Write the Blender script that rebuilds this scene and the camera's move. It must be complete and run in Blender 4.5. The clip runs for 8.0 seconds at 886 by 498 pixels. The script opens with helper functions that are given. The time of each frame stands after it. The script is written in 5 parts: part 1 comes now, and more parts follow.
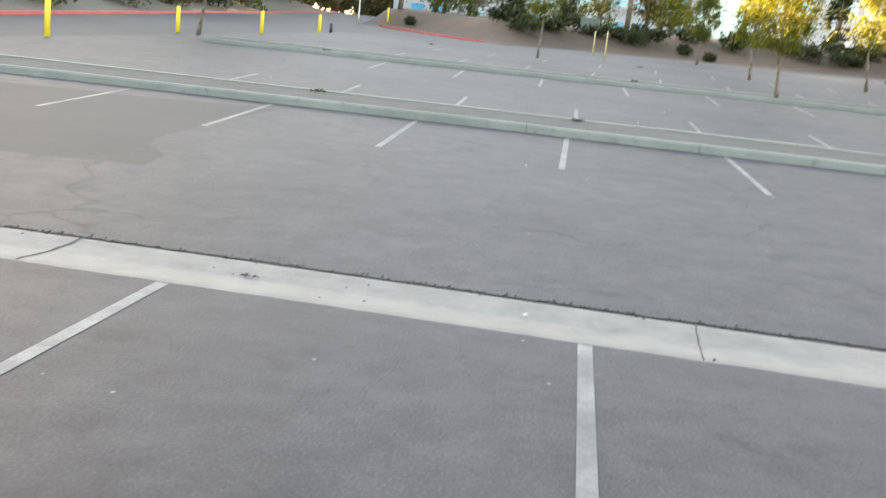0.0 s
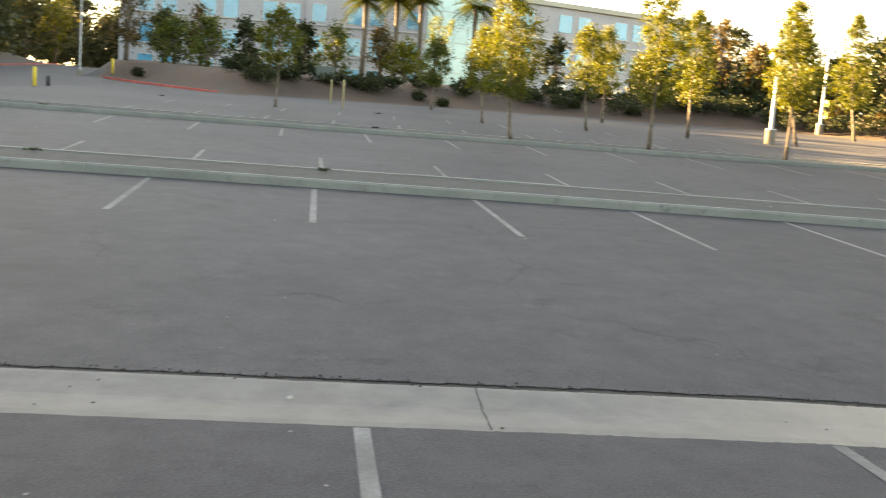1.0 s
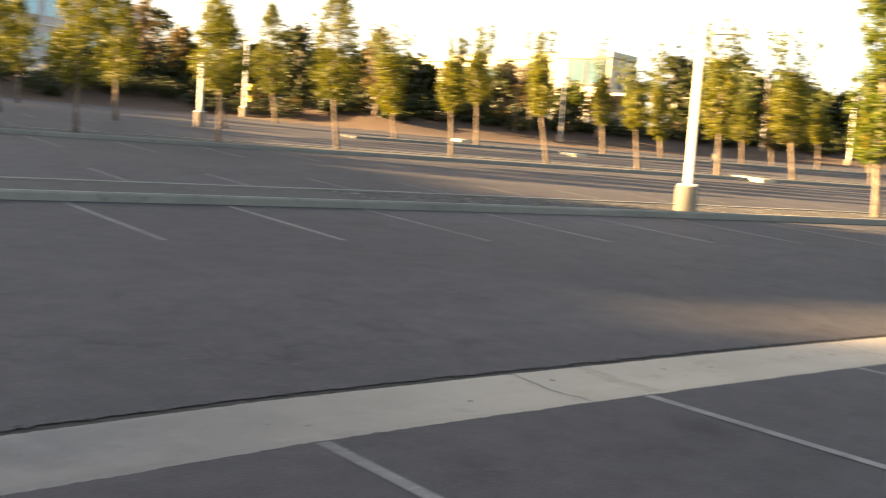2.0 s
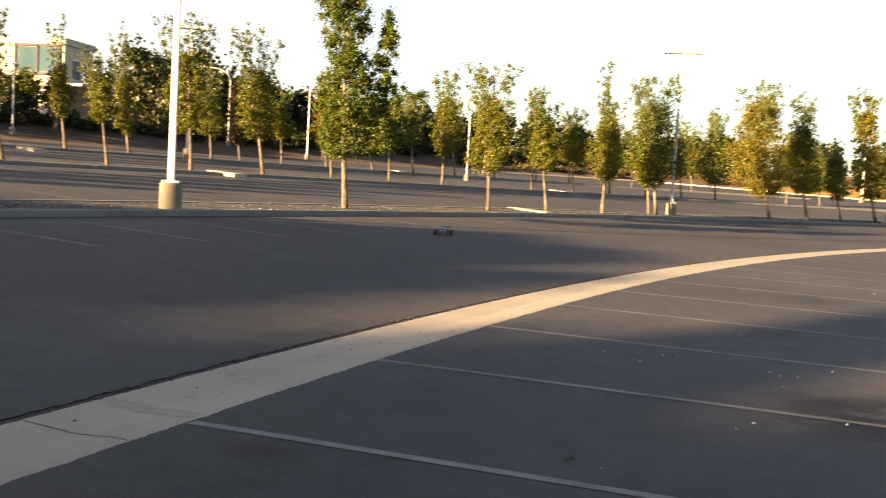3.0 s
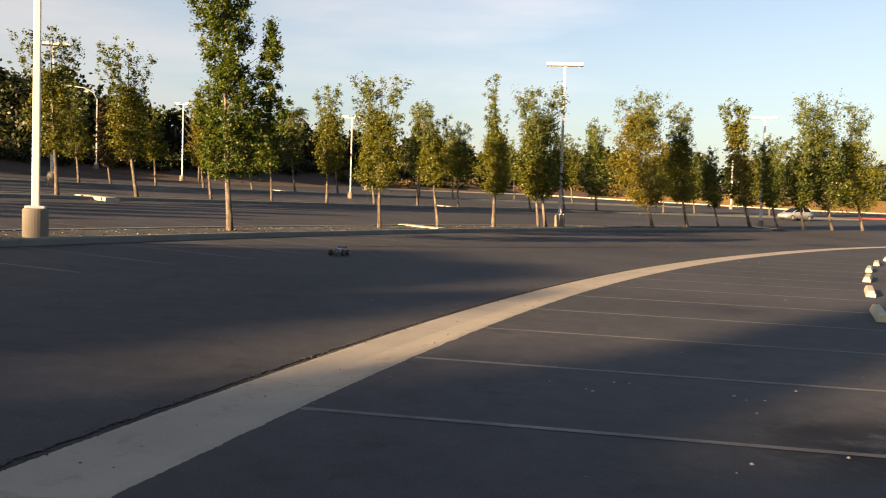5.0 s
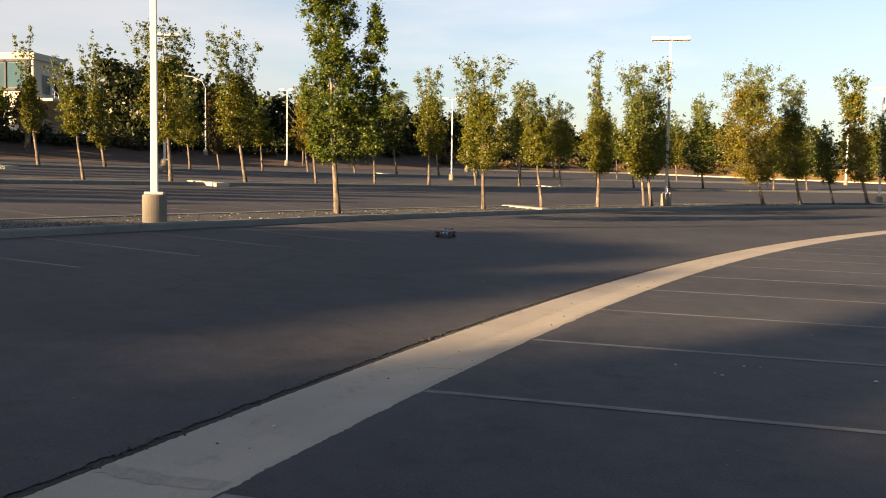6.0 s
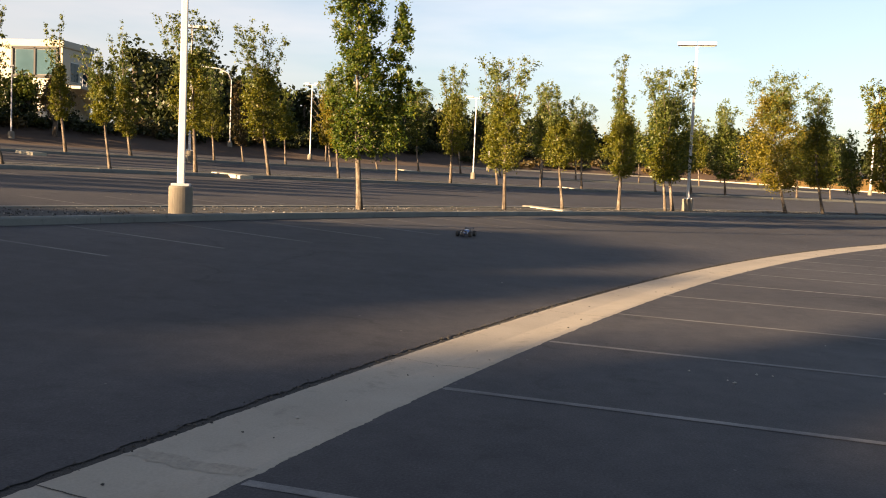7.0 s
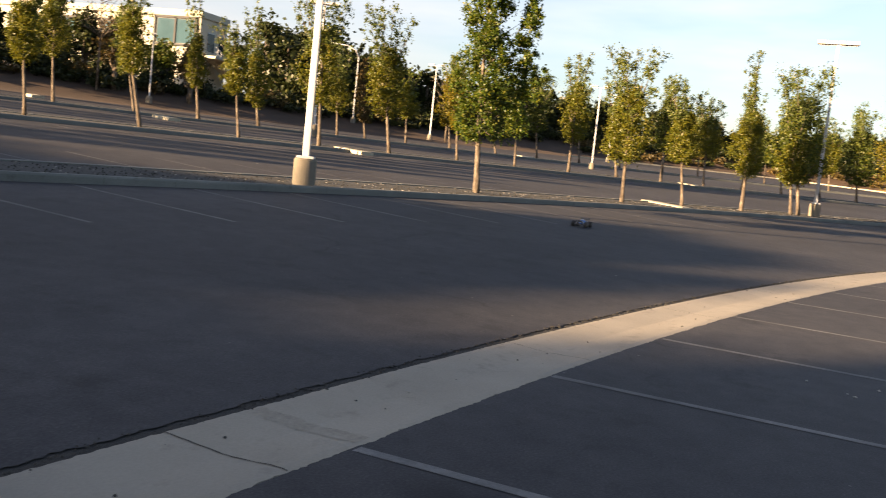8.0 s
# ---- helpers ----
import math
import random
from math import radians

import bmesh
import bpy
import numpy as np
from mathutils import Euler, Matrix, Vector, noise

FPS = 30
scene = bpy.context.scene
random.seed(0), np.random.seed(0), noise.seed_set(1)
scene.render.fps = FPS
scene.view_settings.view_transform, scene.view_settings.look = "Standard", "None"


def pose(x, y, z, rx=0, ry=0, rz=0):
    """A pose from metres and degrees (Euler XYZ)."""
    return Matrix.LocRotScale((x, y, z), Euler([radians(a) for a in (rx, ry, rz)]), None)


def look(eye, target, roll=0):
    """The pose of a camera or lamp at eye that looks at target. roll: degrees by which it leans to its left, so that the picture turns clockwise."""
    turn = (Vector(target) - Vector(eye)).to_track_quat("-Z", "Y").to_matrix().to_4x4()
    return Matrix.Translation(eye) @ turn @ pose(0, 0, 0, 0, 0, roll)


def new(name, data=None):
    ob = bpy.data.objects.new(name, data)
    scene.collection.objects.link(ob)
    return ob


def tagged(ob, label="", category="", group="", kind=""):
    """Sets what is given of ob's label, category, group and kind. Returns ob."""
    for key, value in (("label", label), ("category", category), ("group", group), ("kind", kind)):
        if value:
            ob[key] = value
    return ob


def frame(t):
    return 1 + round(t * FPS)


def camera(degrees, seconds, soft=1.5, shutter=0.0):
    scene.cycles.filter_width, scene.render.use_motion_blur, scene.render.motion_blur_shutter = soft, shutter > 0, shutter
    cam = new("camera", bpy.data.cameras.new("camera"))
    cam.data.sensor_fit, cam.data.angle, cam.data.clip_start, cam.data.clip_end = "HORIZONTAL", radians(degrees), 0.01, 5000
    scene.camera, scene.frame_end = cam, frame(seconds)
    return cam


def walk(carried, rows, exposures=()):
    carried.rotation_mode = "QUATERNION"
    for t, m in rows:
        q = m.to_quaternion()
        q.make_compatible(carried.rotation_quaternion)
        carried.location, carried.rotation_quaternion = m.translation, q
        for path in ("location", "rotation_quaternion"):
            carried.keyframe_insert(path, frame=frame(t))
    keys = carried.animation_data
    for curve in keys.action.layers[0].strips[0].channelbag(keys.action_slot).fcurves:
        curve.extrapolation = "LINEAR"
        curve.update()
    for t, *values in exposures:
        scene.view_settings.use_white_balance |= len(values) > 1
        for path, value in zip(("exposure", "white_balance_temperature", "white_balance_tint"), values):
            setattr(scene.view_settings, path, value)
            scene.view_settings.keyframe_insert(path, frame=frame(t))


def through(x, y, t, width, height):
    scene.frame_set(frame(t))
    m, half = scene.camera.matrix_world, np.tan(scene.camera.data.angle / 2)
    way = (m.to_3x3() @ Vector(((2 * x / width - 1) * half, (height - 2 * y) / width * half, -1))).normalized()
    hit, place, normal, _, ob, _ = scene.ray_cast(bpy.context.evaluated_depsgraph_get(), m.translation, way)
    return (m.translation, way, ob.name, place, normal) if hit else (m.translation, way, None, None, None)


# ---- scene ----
# camera and walk
cam = camera(51.0, 8.0, 1.0, 0.25)
PATH = [
    (0.0, -0.005, -0.718, 1.626, 78.58, -5.96, 1.82),
    (0.5, -0.123, -0.354, 1.621, 83.28, -9.23, -4.09),
    (1.0, -0.006, 0.003, 1.626, 82.89, -4.28, -14.08),
    (1.2, 0.057, 0.122, 1.632, 83.01, -3.80, -18.02),
    (2.3, 0.328, 0.842, 1.672, 84.42, -2.39, -62.07),
    (2.5, 0.465, 0.970, 1.683, 84.32, -1.18, -70.21),
    (2.7, 0.427, 1.043, 1.666, 84.89, -1.85, -74.97),
    (3.0, 0.547, 1.312, 1.672, 85.96, -3.35, -80.39),
    (3.5, 0.921, 1.527, 1.642, 86.45, -2.93, -86.17),
    (4.0, 1.087, 1.585, 1.689, 86.73, -1.78, -87.91),
    (4.2, 1.151, 1.624, 1.694, 88.07, -2.28, -89.85),
    (5.3, 1.764, 1.941, 1.615, 86.36, -2.01, -85.75),
    (5.5, 1.669, 1.958, 1.653, 85.71, -2.28, -84.07),
    (6.0, 1.782, 2.082, 1.618, 86.05, -0.86, -81.76),
    (6.5, 1.591, 2.061, 1.658, 85.85, -1.43, -80.51),
    (7.0, 1.579, 2.076, 1.664, 85.86, -2.53, -80.46),
    (7.5, 1.662, 2.130, 1.625, 85.19, -4.62, -78.44),
    (8.0, 1.500, 2.121, 1.661, 84.39, -6.05, -73.27),
]
EXPOSURE = [(0.0, 5.36, 9100, 12), (0.5, 5.02, 9300, 11), (1.2, 4.42, 9600, 12), (2.3, 3.53, 8400, 18), (3.0, 2.86, 7800, 18), (3.5, 2.37, 7800, 18), (4.2, 2.11, 7500, 18), (5.5, 2.18, 7150, 18), (6.5, 2.32, 7050, 18), (7.5, 2.37, 6970, 18), (8.0, 2.49, 6940, 18)]
walk(cam, [(t, pose(*p)) for t, *p in PATH], EXPOSURE)

# sky and sun
SUN_YAW, SUN_UP = 49.0, 12.5
sun_way = Vector((-math.sin(radians(SUN_YAW)) * math.cos(radians(SUN_UP)), math.cos(radians(SUN_YAW)) * math.cos(radians(SUN_UP)), math.sin(radians(SUN_UP))))
world = bpy.data.worlds.new("sky")
scene.world = world
world.use_nodes = True
wn, wl = world.node_tree.nodes, world.node_tree.links
sky = wn.new("ShaderNodeTexSky")
sky.sky_type, sky.sun_disc = "NISHITA", False
sky.sun_elevation, sky.sun_rotation = radians(SUN_UP), radians(-SUN_YAW) % (2 * math.pi)
sky.air_density, sky.dust_density, sky.ozone_density = 1.0, 1.5, 2.2
# thin streaks of cloud, brighter and paler than the blue
coords, stretch = wn.new("ShaderNodeTexCoord"), wn.new("ShaderNodeMapping")
stretch.inputs["Scale"].default_value, stretch.inputs["Rotation"].default_value = (1.2, 1.2, 6.0), (0.12, 0.05, 0.6)
wl.new(coords.outputs["Generated"], stretch.inputs["Vector"])
wisp, spread, pale = wn.new("ShaderNodeTexNoise"), wn.new("ShaderNodeMapRange"), wn.new("ShaderNodeHueSaturation")
wisp.inputs["Scale"].default_value, wisp.inputs["Detail"].default_value, wisp.inputs["Roughness"].default_value = 1.6, 5.0, 0.55
wl.new(stretch.outputs[0], wisp.inputs["Vector"])
spread.inputs[1].default_value, spread.inputs[2].default_value = 0.34, 0.62
# the clouds thicken towards the north-east
lean_to, thicker = wn.new("ShaderNodeVectorMath"), wn.new("ShaderNodeMath")
lean_to.operation, thicker.operation = "DOT_PRODUCT", "MULTIPLY_ADD"
lean_to.inputs[1].default_value = (0.77, 0.64, 0.0)
thicker.inputs[1].default_value = 1.0
wl.new(coords.outputs["Generated"], lean_to.inputs[0])
wl.new(lean_to.outputs["Value"], thicker.inputs[0])
less_of = wn.new("ShaderNodeMath")
less_of.operation = "SUBTRACT"
less_of.inputs[1].default_value = 0.84
wl.new(wisp.outputs["Fac"], less_of.inputs[0])
wl.new(less_of.outputs[0], thicker.inputs[2])
wl.new(thicker.outputs[0], spread.inputs[0])
less, more = wn.new("ShaderNodeMapRange"), wn.new("ShaderNodeMapRange")
less.inputs[3].default_value, less.inputs[4].default_value = 0.86, 0.36
more.inputs[3].default_value, more.inputs[4].default_value = 0.96, 1.06
wl.new(spread.outputs[0], less.inputs[0])
wl.new(spread.outputs[0], more.inputs[0])
wl.new(less.outputs[0], pale.inputs["Saturation"])
wl.new(more.outputs[0], pale.inputs["Value"])
wl.new(sky.outputs[0], pale.inputs["Color"])
wl.new(pale.outputs[0], wn["Background"].inputs[0])
wn["Background"].inputs[1].default_value = 0.05
lamp = bpy.data.lights.new("sun", "SUN")
lamp.energy, lamp.angle, lamp.color = 5.0, radians(0.6), (1.0, 0.725, 0.42)
sun = new("sun", lamp)
sun.matrix_world = look(sun_way * 200, (0, 0, 0))


# plan: the lot curves round a centre; r is the distance out from the gutter's near edge, a the angle
CX, CY, R0, SLOPE = -18.226, -104.989, 111.5, 0.0546


# materials
def material(name, rough=0.8, metal=0.0):
    m = bpy.data.materials.new(name)
    m.use_nodes = True
    b = m.node_tree.nodes["Principled BSDF"]
    b.inputs["Roughness"].default_value, b.inputs["Metallic"].default_value = rough, metal
    return m, m.node_tree.nodes, m.node_tree.links, b


def noise_of(n, l, scale, detail=4.0, coords=None, rough=0.6):
    t = n.new("ShaderNodeTexNoise")
    t.inputs["Scale"].default_value, t.inputs["Detail"].default_value, t.inputs["Roughness"].default_value = scale, detail, rough
    if coords:
        l.new(coords, t.inputs["Vector"])
    return t.outputs["Fac"]


def ramp_of(n, l, fac, stops):
    r = n.new("ShaderNodeValToRGB")
    while len(r.color_ramp.elements) < len(stops):
        r.color_ramp.elements.new(0.5)
    for e, (p, c) in zip(r.color_ramp.elements, stops):
        e.position, e.color = p, (*c, 1)
    l.new(fac, r.inputs["Fac"])
    return r.outputs["Color"]


def mix_of(n, l, fac, a, b, kind="MIX"):
    m = n.new("ShaderNodeMix")
    m.data_type, m.blend_type = "RGBA", kind
    for v, k in ((fac, 0), (a, 6), (b, 7)):
        if isinstance(v, (int, float)):
            m.inputs[k].default_value = v
        elif isinstance(v, tuple):
            m.inputs[k].default_value = (*v, 1)
        else:
            l.new(v, m.inputs[k])
    return m.outputs[2]


def bump_of(n, l, b, height, strength, distance=0.01):
    k = n.new("ShaderNodeBump")
    k.inputs["Strength"].default_value, k.inputs["Distance"].default_value = strength, distance
    l.new(height, k.inputs["Height"])
    l.new(k.outputs[0], b.inputs["Normal"])


def world_place(n):
    return n.new("ShaderNodeNewGeometry").outputs["Position"]


def grained(name, low, high, big=0.4, fine=40.0, rough=0.85, bump=0.3, metal=0.0, dirt=(0.05, 0.045, 0.04), dirty=0.3, local=False):
    """A surface that varies at two scales: broad patches and fine grain, with dirt in blotches."""
    m, n, l, b = material(name, rough, metal)
    at = n.new("ShaderNodeTexCoord").outputs["Object"] if local else world_place(n)
    broad = ramp_of(n, l, noise_of(n, l, big, 5, at), [(0.3, low), (0.7, high)])
    grain = noise_of(n, l, fine, 3, at)
    col = mix_of(n, l, 0.35, broad, ramp_of(n, l, grain, [(0.35, low), (0.65, high)]))
    spots = ramp_of(n, l, noise_of(n, l, big * 4.3, 6, at, 0.7), [(0.56, (0, 0, 0)), (0.75, (dirty,) * 3)])
    l.new(mix_of(n, l, spots, col, dirt), b.inputs["Base Color"])
    bump_of(n, l, b, grain, bump)
    return m


def asphalt_material():
    m, n, l, b = material("asphalt", 0.75)
    b.inputs["Specular IOR Level"].default_value = 0.18
    at = world_place(n)
    broad = ramp_of(n, l, noise_of(n, l, 0.13, 6, at), [(0.38, (0.033, 0.0332, 0.0372)), (0.62, (0.057, 0.0566, 0.0604))])
    grain = noise_of(n, l, 55.0, 3, at)
    col = mix_of(n, l, 0.4, broad, ramp_of(n, l, grain, [(0.3, (0.018, 0.018, 0.0208)), (0.6, (0.058, 0.057, 0.06)), (0.78, (0.118, 0.117, 0.113))]))
    patches = ramp_of(n, l, noise_of(n, l, 2.6, 6, at, 0.72), [(0.37, (0.7, 0.7, 0.73)), (0.5, (1, 1, 1)), (0.64, (1.35, 1.32, 1.28))])
    col = mix_of(n, l, 0.5, col, patches, "MULTIPLY")
    # pale chips of grit
    grit = n.new("ShaderNodeTexVoronoi")
    grit.inputs["Scale"].default_value = 2.3
    l.new(at, grit.inputs["Vector"])
    chip = ramp_of(n, l, grit.outputs["Distance"], [(0.02, (1, 1, 1)), (0.035, (0, 0, 0))])
    col = mix_of(n, l, chip, col, (0.16, 0.155, 0.145))
    # broad stretched marks of traffic
    stretch = n.new("ShaderNodeMapping")
    stretch.inputs["Scale"].default_value, stretch.inputs["Rotation"].default_value = (0.12, 1.1, 1), (0, 0, radians(-14))
    l.new(at, stretch.inputs["Vector"])
    streak = ramp_of(n, l, noise_of(n, l, 1.0, 4, stretch.outputs[0]), [(0.5, (1, 1, 1)), (0.72, (0.8, 0.8, 0.82))])
    col = mix_of(n, l, 0.45, col, streak, "MULTIPLY")
    # oil drips in the stalls and a resurfaced patch
    ragged = noise_of(n, l, 2.2, 6, at, 0.7)
    for x, y, r, deep in ((8.1, -0.85, 1.1, 0.95), (8.75, -1.5, 0.8, 0.95), (8.8, -0.75, 0.6, 0.9), (5.8, 3.2, 0.35, 0.5), (-0.9, 1.9, 0.9, 0.5), (13.0, -1.0, 0.8, 0.5), (17.5, -2.6, 0.9, 0.5)):
        d, k, f = n.new("ShaderNodeVectorMath"), n.new("ShaderNodeMapRange"), n.new("ShaderNodeMath")
        d.operation = "DISTANCE"
        d.inputs[1].default_value = (x, y, 0.0 if y < 8 else 0.26)
        l.new(at, d.inputs[0])
        k.inputs[1].default_value, k.inputs[2].default_value, k.inputs[3].default_value, k.inputs[4].default_value = 0.1 * r, r, 1.1, 0.0
        l.new(d.outputs["Value"], k.inputs[0])
        f.operation = "MULTIPLY"
        l.new(k.outputs[0], f.inputs[0])
        l.new(ramp_of(n, l, ragged, [(0.36, (0, 0, 0)), (0.5, (deep,) * 3)]), f.inputs[1])
        col = mix_of(n, l, f.outputs[0], col, (0.007, 0.007, 0.008))
    # the drive was surfaced later than the lot
    side, edge_of = n.new("ShaderNodeVectorMath"), n.new("ShaderNodeMapRange")
    side.operation = "DOT_PRODUCT"
    side.inputs[1].default_value = (1.0, -0.177, 0.0)
    l.new(at, side.inputs[0])
    l.new(side.outputs["Value"], edge_of.inputs[0])
    edge_of.inputs[1].default_value, edge_of.inputs[2].default_value, edge_of.inputs[3].default_value, edge_of.inputs[4].default_value = -18.3, -17.7, 0.45, 0.0
    col = mix_of(n, l, edge_of.outputs[0], col, (0.014, 0.0145, 0.017))
    # thin cracks that come and go
    bent, cell = n.new("ShaderNodeTexNoise"), n.new("ShaderNodeTexVoronoi")
    bent.inputs["Scale"].default_value, bent.inputs["Detail"].default_value = 0.9, 5.0
    l.new(at, bent.inputs["Vector"])
    shifted = n.new("ShaderNodeVectorMath")
    shifted.operation = "MULTIPLY_ADD"
    l.new(bent.outputs["Color"], shifted.inputs[0])
    shifted.inputs[1].default_value = (1.6, 1.6, 0)
    l.new(at, shifted.inputs[2])
    cell.feature = "DISTANCE_TO_EDGE"
    cell.inputs["Scale"].default_value = 0.2
    l.new(shifted.outputs[0], cell.inputs["Vector"])
    crack = ramp_of(n, l, cell.outputs["Distance"], [(0.002, (1, 1, 1)), (0.006, (0, 0, 0))])
    some = ramp_of(n, l, noise_of(n, l, 0.35, 3, at), [(0.48, (0, 0, 0)), (0.6, (0.5,) * 3)])
    col = mix_of(n, l, mix_of(n, l, 1.0, crack, some, "MULTIPLY"), col, (0.011, 0.011, 0.011))
    spots = ramp_of(n, l, noise_of(n, l, 0.9, 6, at, 0.75), [(0.57, (0, 0, 0)), (0.68, (0.6,) * 3)])
    l.new(mix_of(n, l, spots, col, (0.02, 0.02, 0.021)), b.inputs["Base Color"])
    bump_of(n, l, b, grain, 0.35, 0.006)
    return m


def paint_material(name, low, high):
    """Thin road paint, worn through to the asphalt in flakes."""
    m, n, l, b = material(name, 0.8)
    at = world_place(n)
    coat = ramp_of(n, l, noise_of(n, l, 3.0, 5, at), [(0.3, (low,) * 3), (0.7, (high, high, 0.97 * high))])
    flakes = ramp_of(n, l, noise_of(n, l, 34.0, 7, at, 0.75), [(0.25, (0.35,) * 3), (0.55, (1, 1, 1))])
    scuffed = ramp_of(n, l, noise_of(n, l, 0.55, 5, at, 0.65), [(0.36, (0.3,) * 3), (0.55, (1, 1, 1))])
    kept = mix_of(n, l, 1.0, flakes, scuffed, "MULTIPLY")
    l.new(mix_of(n, l, kept, (0.045, 0.045, 0.047), coat), b.inputs["Base Color"])
    bump_of(n, l, b, noise_of(n, l, 60.0, 3, at), 0.3)
    return m


def bark_material():
    """Grey brown bark, streaked along the stem and peeling in pale flakes."""
    m, n, l, b = material("bark", 0.92)
    at = world_place(n)
    stretch = n.new("ShaderNodeMapping")
    stretch.inputs["Scale"].default_value = (14, 14, 3)
    l.new(at, stretch.inputs["Vector"])
    streak = noise_of(n, l, 1.0, 6, stretch.outputs[0], 0.7)
    col = ramp_of(n, l, streak, [(0.3, (0.035, 0.027, 0.02)), (0.48, (0.12, 0.095, 0.07)), (0.62, (0.22, 0.185, 0.145)), (0.75, (0.32, 0.29, 0.24))])
    flakes = ramp_of(n, l, noise_of(n, l, 5.0, 5, at, 0.7), [(0.42, (0.45, 0.43, 0.4)), (0.6, (1, 1, 1))])
    l.new(mix_of(n, l, 0.8, col, flakes, "MULTIPLY"), b.inputs["Base Color"])
    bump_of(n, l, b, streak, 0.9, 0.02)
    return m


def leaf_material(name, stops, through=0.45):
    """Leaves: each leaf its own tint, with light passing through."""
    m = bpy.data.materials.new(name)
    m.use_nodes = True
    n, l = m.node_tree.nodes, m.node_tree.links
    n.remove(n["Principled BSDF"])
    tint = ramp_of(n, l, n.new("ShaderNodeNewGeometry").outputs["Random Per Island"], [(p, tuple(0.8 * v for v in c)) for p, c in stops])
    d, t, g, s, s2 = (n.new("ShaderNode" + k) for k in ("BsdfDiffuse", "BsdfTranslucent", "BsdfGlossy", "MixShader", "MixShader"))
    l.new(tint, d.inputs[0])
    l.new(mix_of(n, l, 0.5, tint, (1.0, 0.9, 0.3), "MULTIPLY"), t.inputs[0])
    g.inputs["Roughness"].default_value, g.inputs["Color"].default_value = 0.45, (1, 1, 1, 1)
    s.inputs[0].default_value, s2.inputs[0].default_value = through, 0.02
    l.new(d.outputs[0], s.inputs[1])
    l.new(t.outputs[0], s.inputs[2])
    l.new(s.outputs[0], s2.inputs[1])
    l.new(g.outputs[0], s2.inputs[2])
    l.new(s2.outputs[0], n["Material Output"].inputs[0])
    return m


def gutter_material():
    """Pale warm concrete; the west end mixes a valley stain with darkening against glare."""
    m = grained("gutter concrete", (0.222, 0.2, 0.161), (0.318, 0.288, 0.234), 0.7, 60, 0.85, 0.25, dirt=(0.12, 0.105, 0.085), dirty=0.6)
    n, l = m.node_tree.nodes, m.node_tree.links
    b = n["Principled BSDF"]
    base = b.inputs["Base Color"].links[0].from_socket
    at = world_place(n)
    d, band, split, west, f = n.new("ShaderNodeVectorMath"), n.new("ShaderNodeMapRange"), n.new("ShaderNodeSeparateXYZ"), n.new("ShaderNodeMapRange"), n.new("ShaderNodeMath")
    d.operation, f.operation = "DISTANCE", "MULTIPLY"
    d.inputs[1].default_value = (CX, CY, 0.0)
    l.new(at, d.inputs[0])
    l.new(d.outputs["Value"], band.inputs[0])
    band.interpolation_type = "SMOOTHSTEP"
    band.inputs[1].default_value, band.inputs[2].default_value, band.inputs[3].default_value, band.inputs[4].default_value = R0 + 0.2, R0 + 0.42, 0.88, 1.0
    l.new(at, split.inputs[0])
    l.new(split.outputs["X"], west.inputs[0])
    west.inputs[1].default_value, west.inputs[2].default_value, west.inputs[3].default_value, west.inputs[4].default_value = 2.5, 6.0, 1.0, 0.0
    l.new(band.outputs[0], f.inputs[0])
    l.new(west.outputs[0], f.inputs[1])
    # greyed almost evenly across the width, standing in for low contrast under glare
    west_tone = ramp_of(n, l, noise_of(n, l, 2.5, 6, at, 0.7), [(0.3, (0.088, 0.087, 0.084)), (0.7, (0.142, 0.139, 0.131))])
    l.new(mix_of(n, l, f.outputs[0], base, west_tone), b.inputs["Base Color"])
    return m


ASPHALT = asphalt_material()
CONCRETE = grained("concrete", (0.17, 0.16, 0.141), (0.248, 0.233, 0.205), 0.7, 60, 0.85, 0.25, dirt=(0.11, 0.1, 0.085), dirty=0.55)
PATCH = grained("newer asphalt", (0.031, 0.0315, 0.0335), (0.043, 0.0435, 0.046), 0.5, 55, 0.8, 0.3, dirt=(0.048, 0.048, 0.051), dirty=0.6)
PATCH.node_tree.nodes["Principled BSDF"].inputs["Specular IOR Level"].default_value = 0.18
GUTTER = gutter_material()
KERB = grained("kerb concrete", (0.1, 0.107, 0.098), (0.17, 0.178, 0.163), 0.9, 50, 0.88, 0.3, dirt=(0.05, 0.05, 0.045), dirty=0.75)
TAR = grained("tar", (0.011, 0.0105, 0.01), (0.034, 0.031, 0.027), 6, 70, 0.9, 0.8)
PAINT = paint_material("worn white paint", 0.095, 0.19)
FADED = paint_material("faded white paint", 0.075, 0.15)
SOIL = grained("dry soil", (0.028, 0.0155, 0.008), (0.062, 0.034, 0.018), 0.5, 12, 0.95, 0.8, dirt=(0.05, 0.04, 0.025), dirty=0.7)
TAN_SOIL = grained("pale dry soil", (0.055, 0.045, 0.033), (0.095, 0.078, 0.056), 0.5, 9, 0.95, 0.8, dirt=(0.04, 0.035, 0.022), dirty=0.7)
DRY_GRASS = grained("dry orange grass", (0.13, 0.075, 0.014), (0.24, 0.14, 0.03), 0.8, 15, 0.95, 0.9, dirt=(0.12, 0.08, 0.03), dirty=0.7)
MULCH = grained("gravel mulch", (0.017, 0.017, 0.016), (0.05, 0.048, 0.043), 2.5, 18, 0.95, 0.9, dirt=(0.025, 0.023, 0.02), dirty=0.7)
BED = grained("grey gravel bed", (0.016, 0.018, 0.018), (0.042, 0.044, 0.043), 3.5, 22, 0.95, 0.9, dirt=(0.02, 0.02, 0.019), dirty=0.7)
BARK = bark_material()
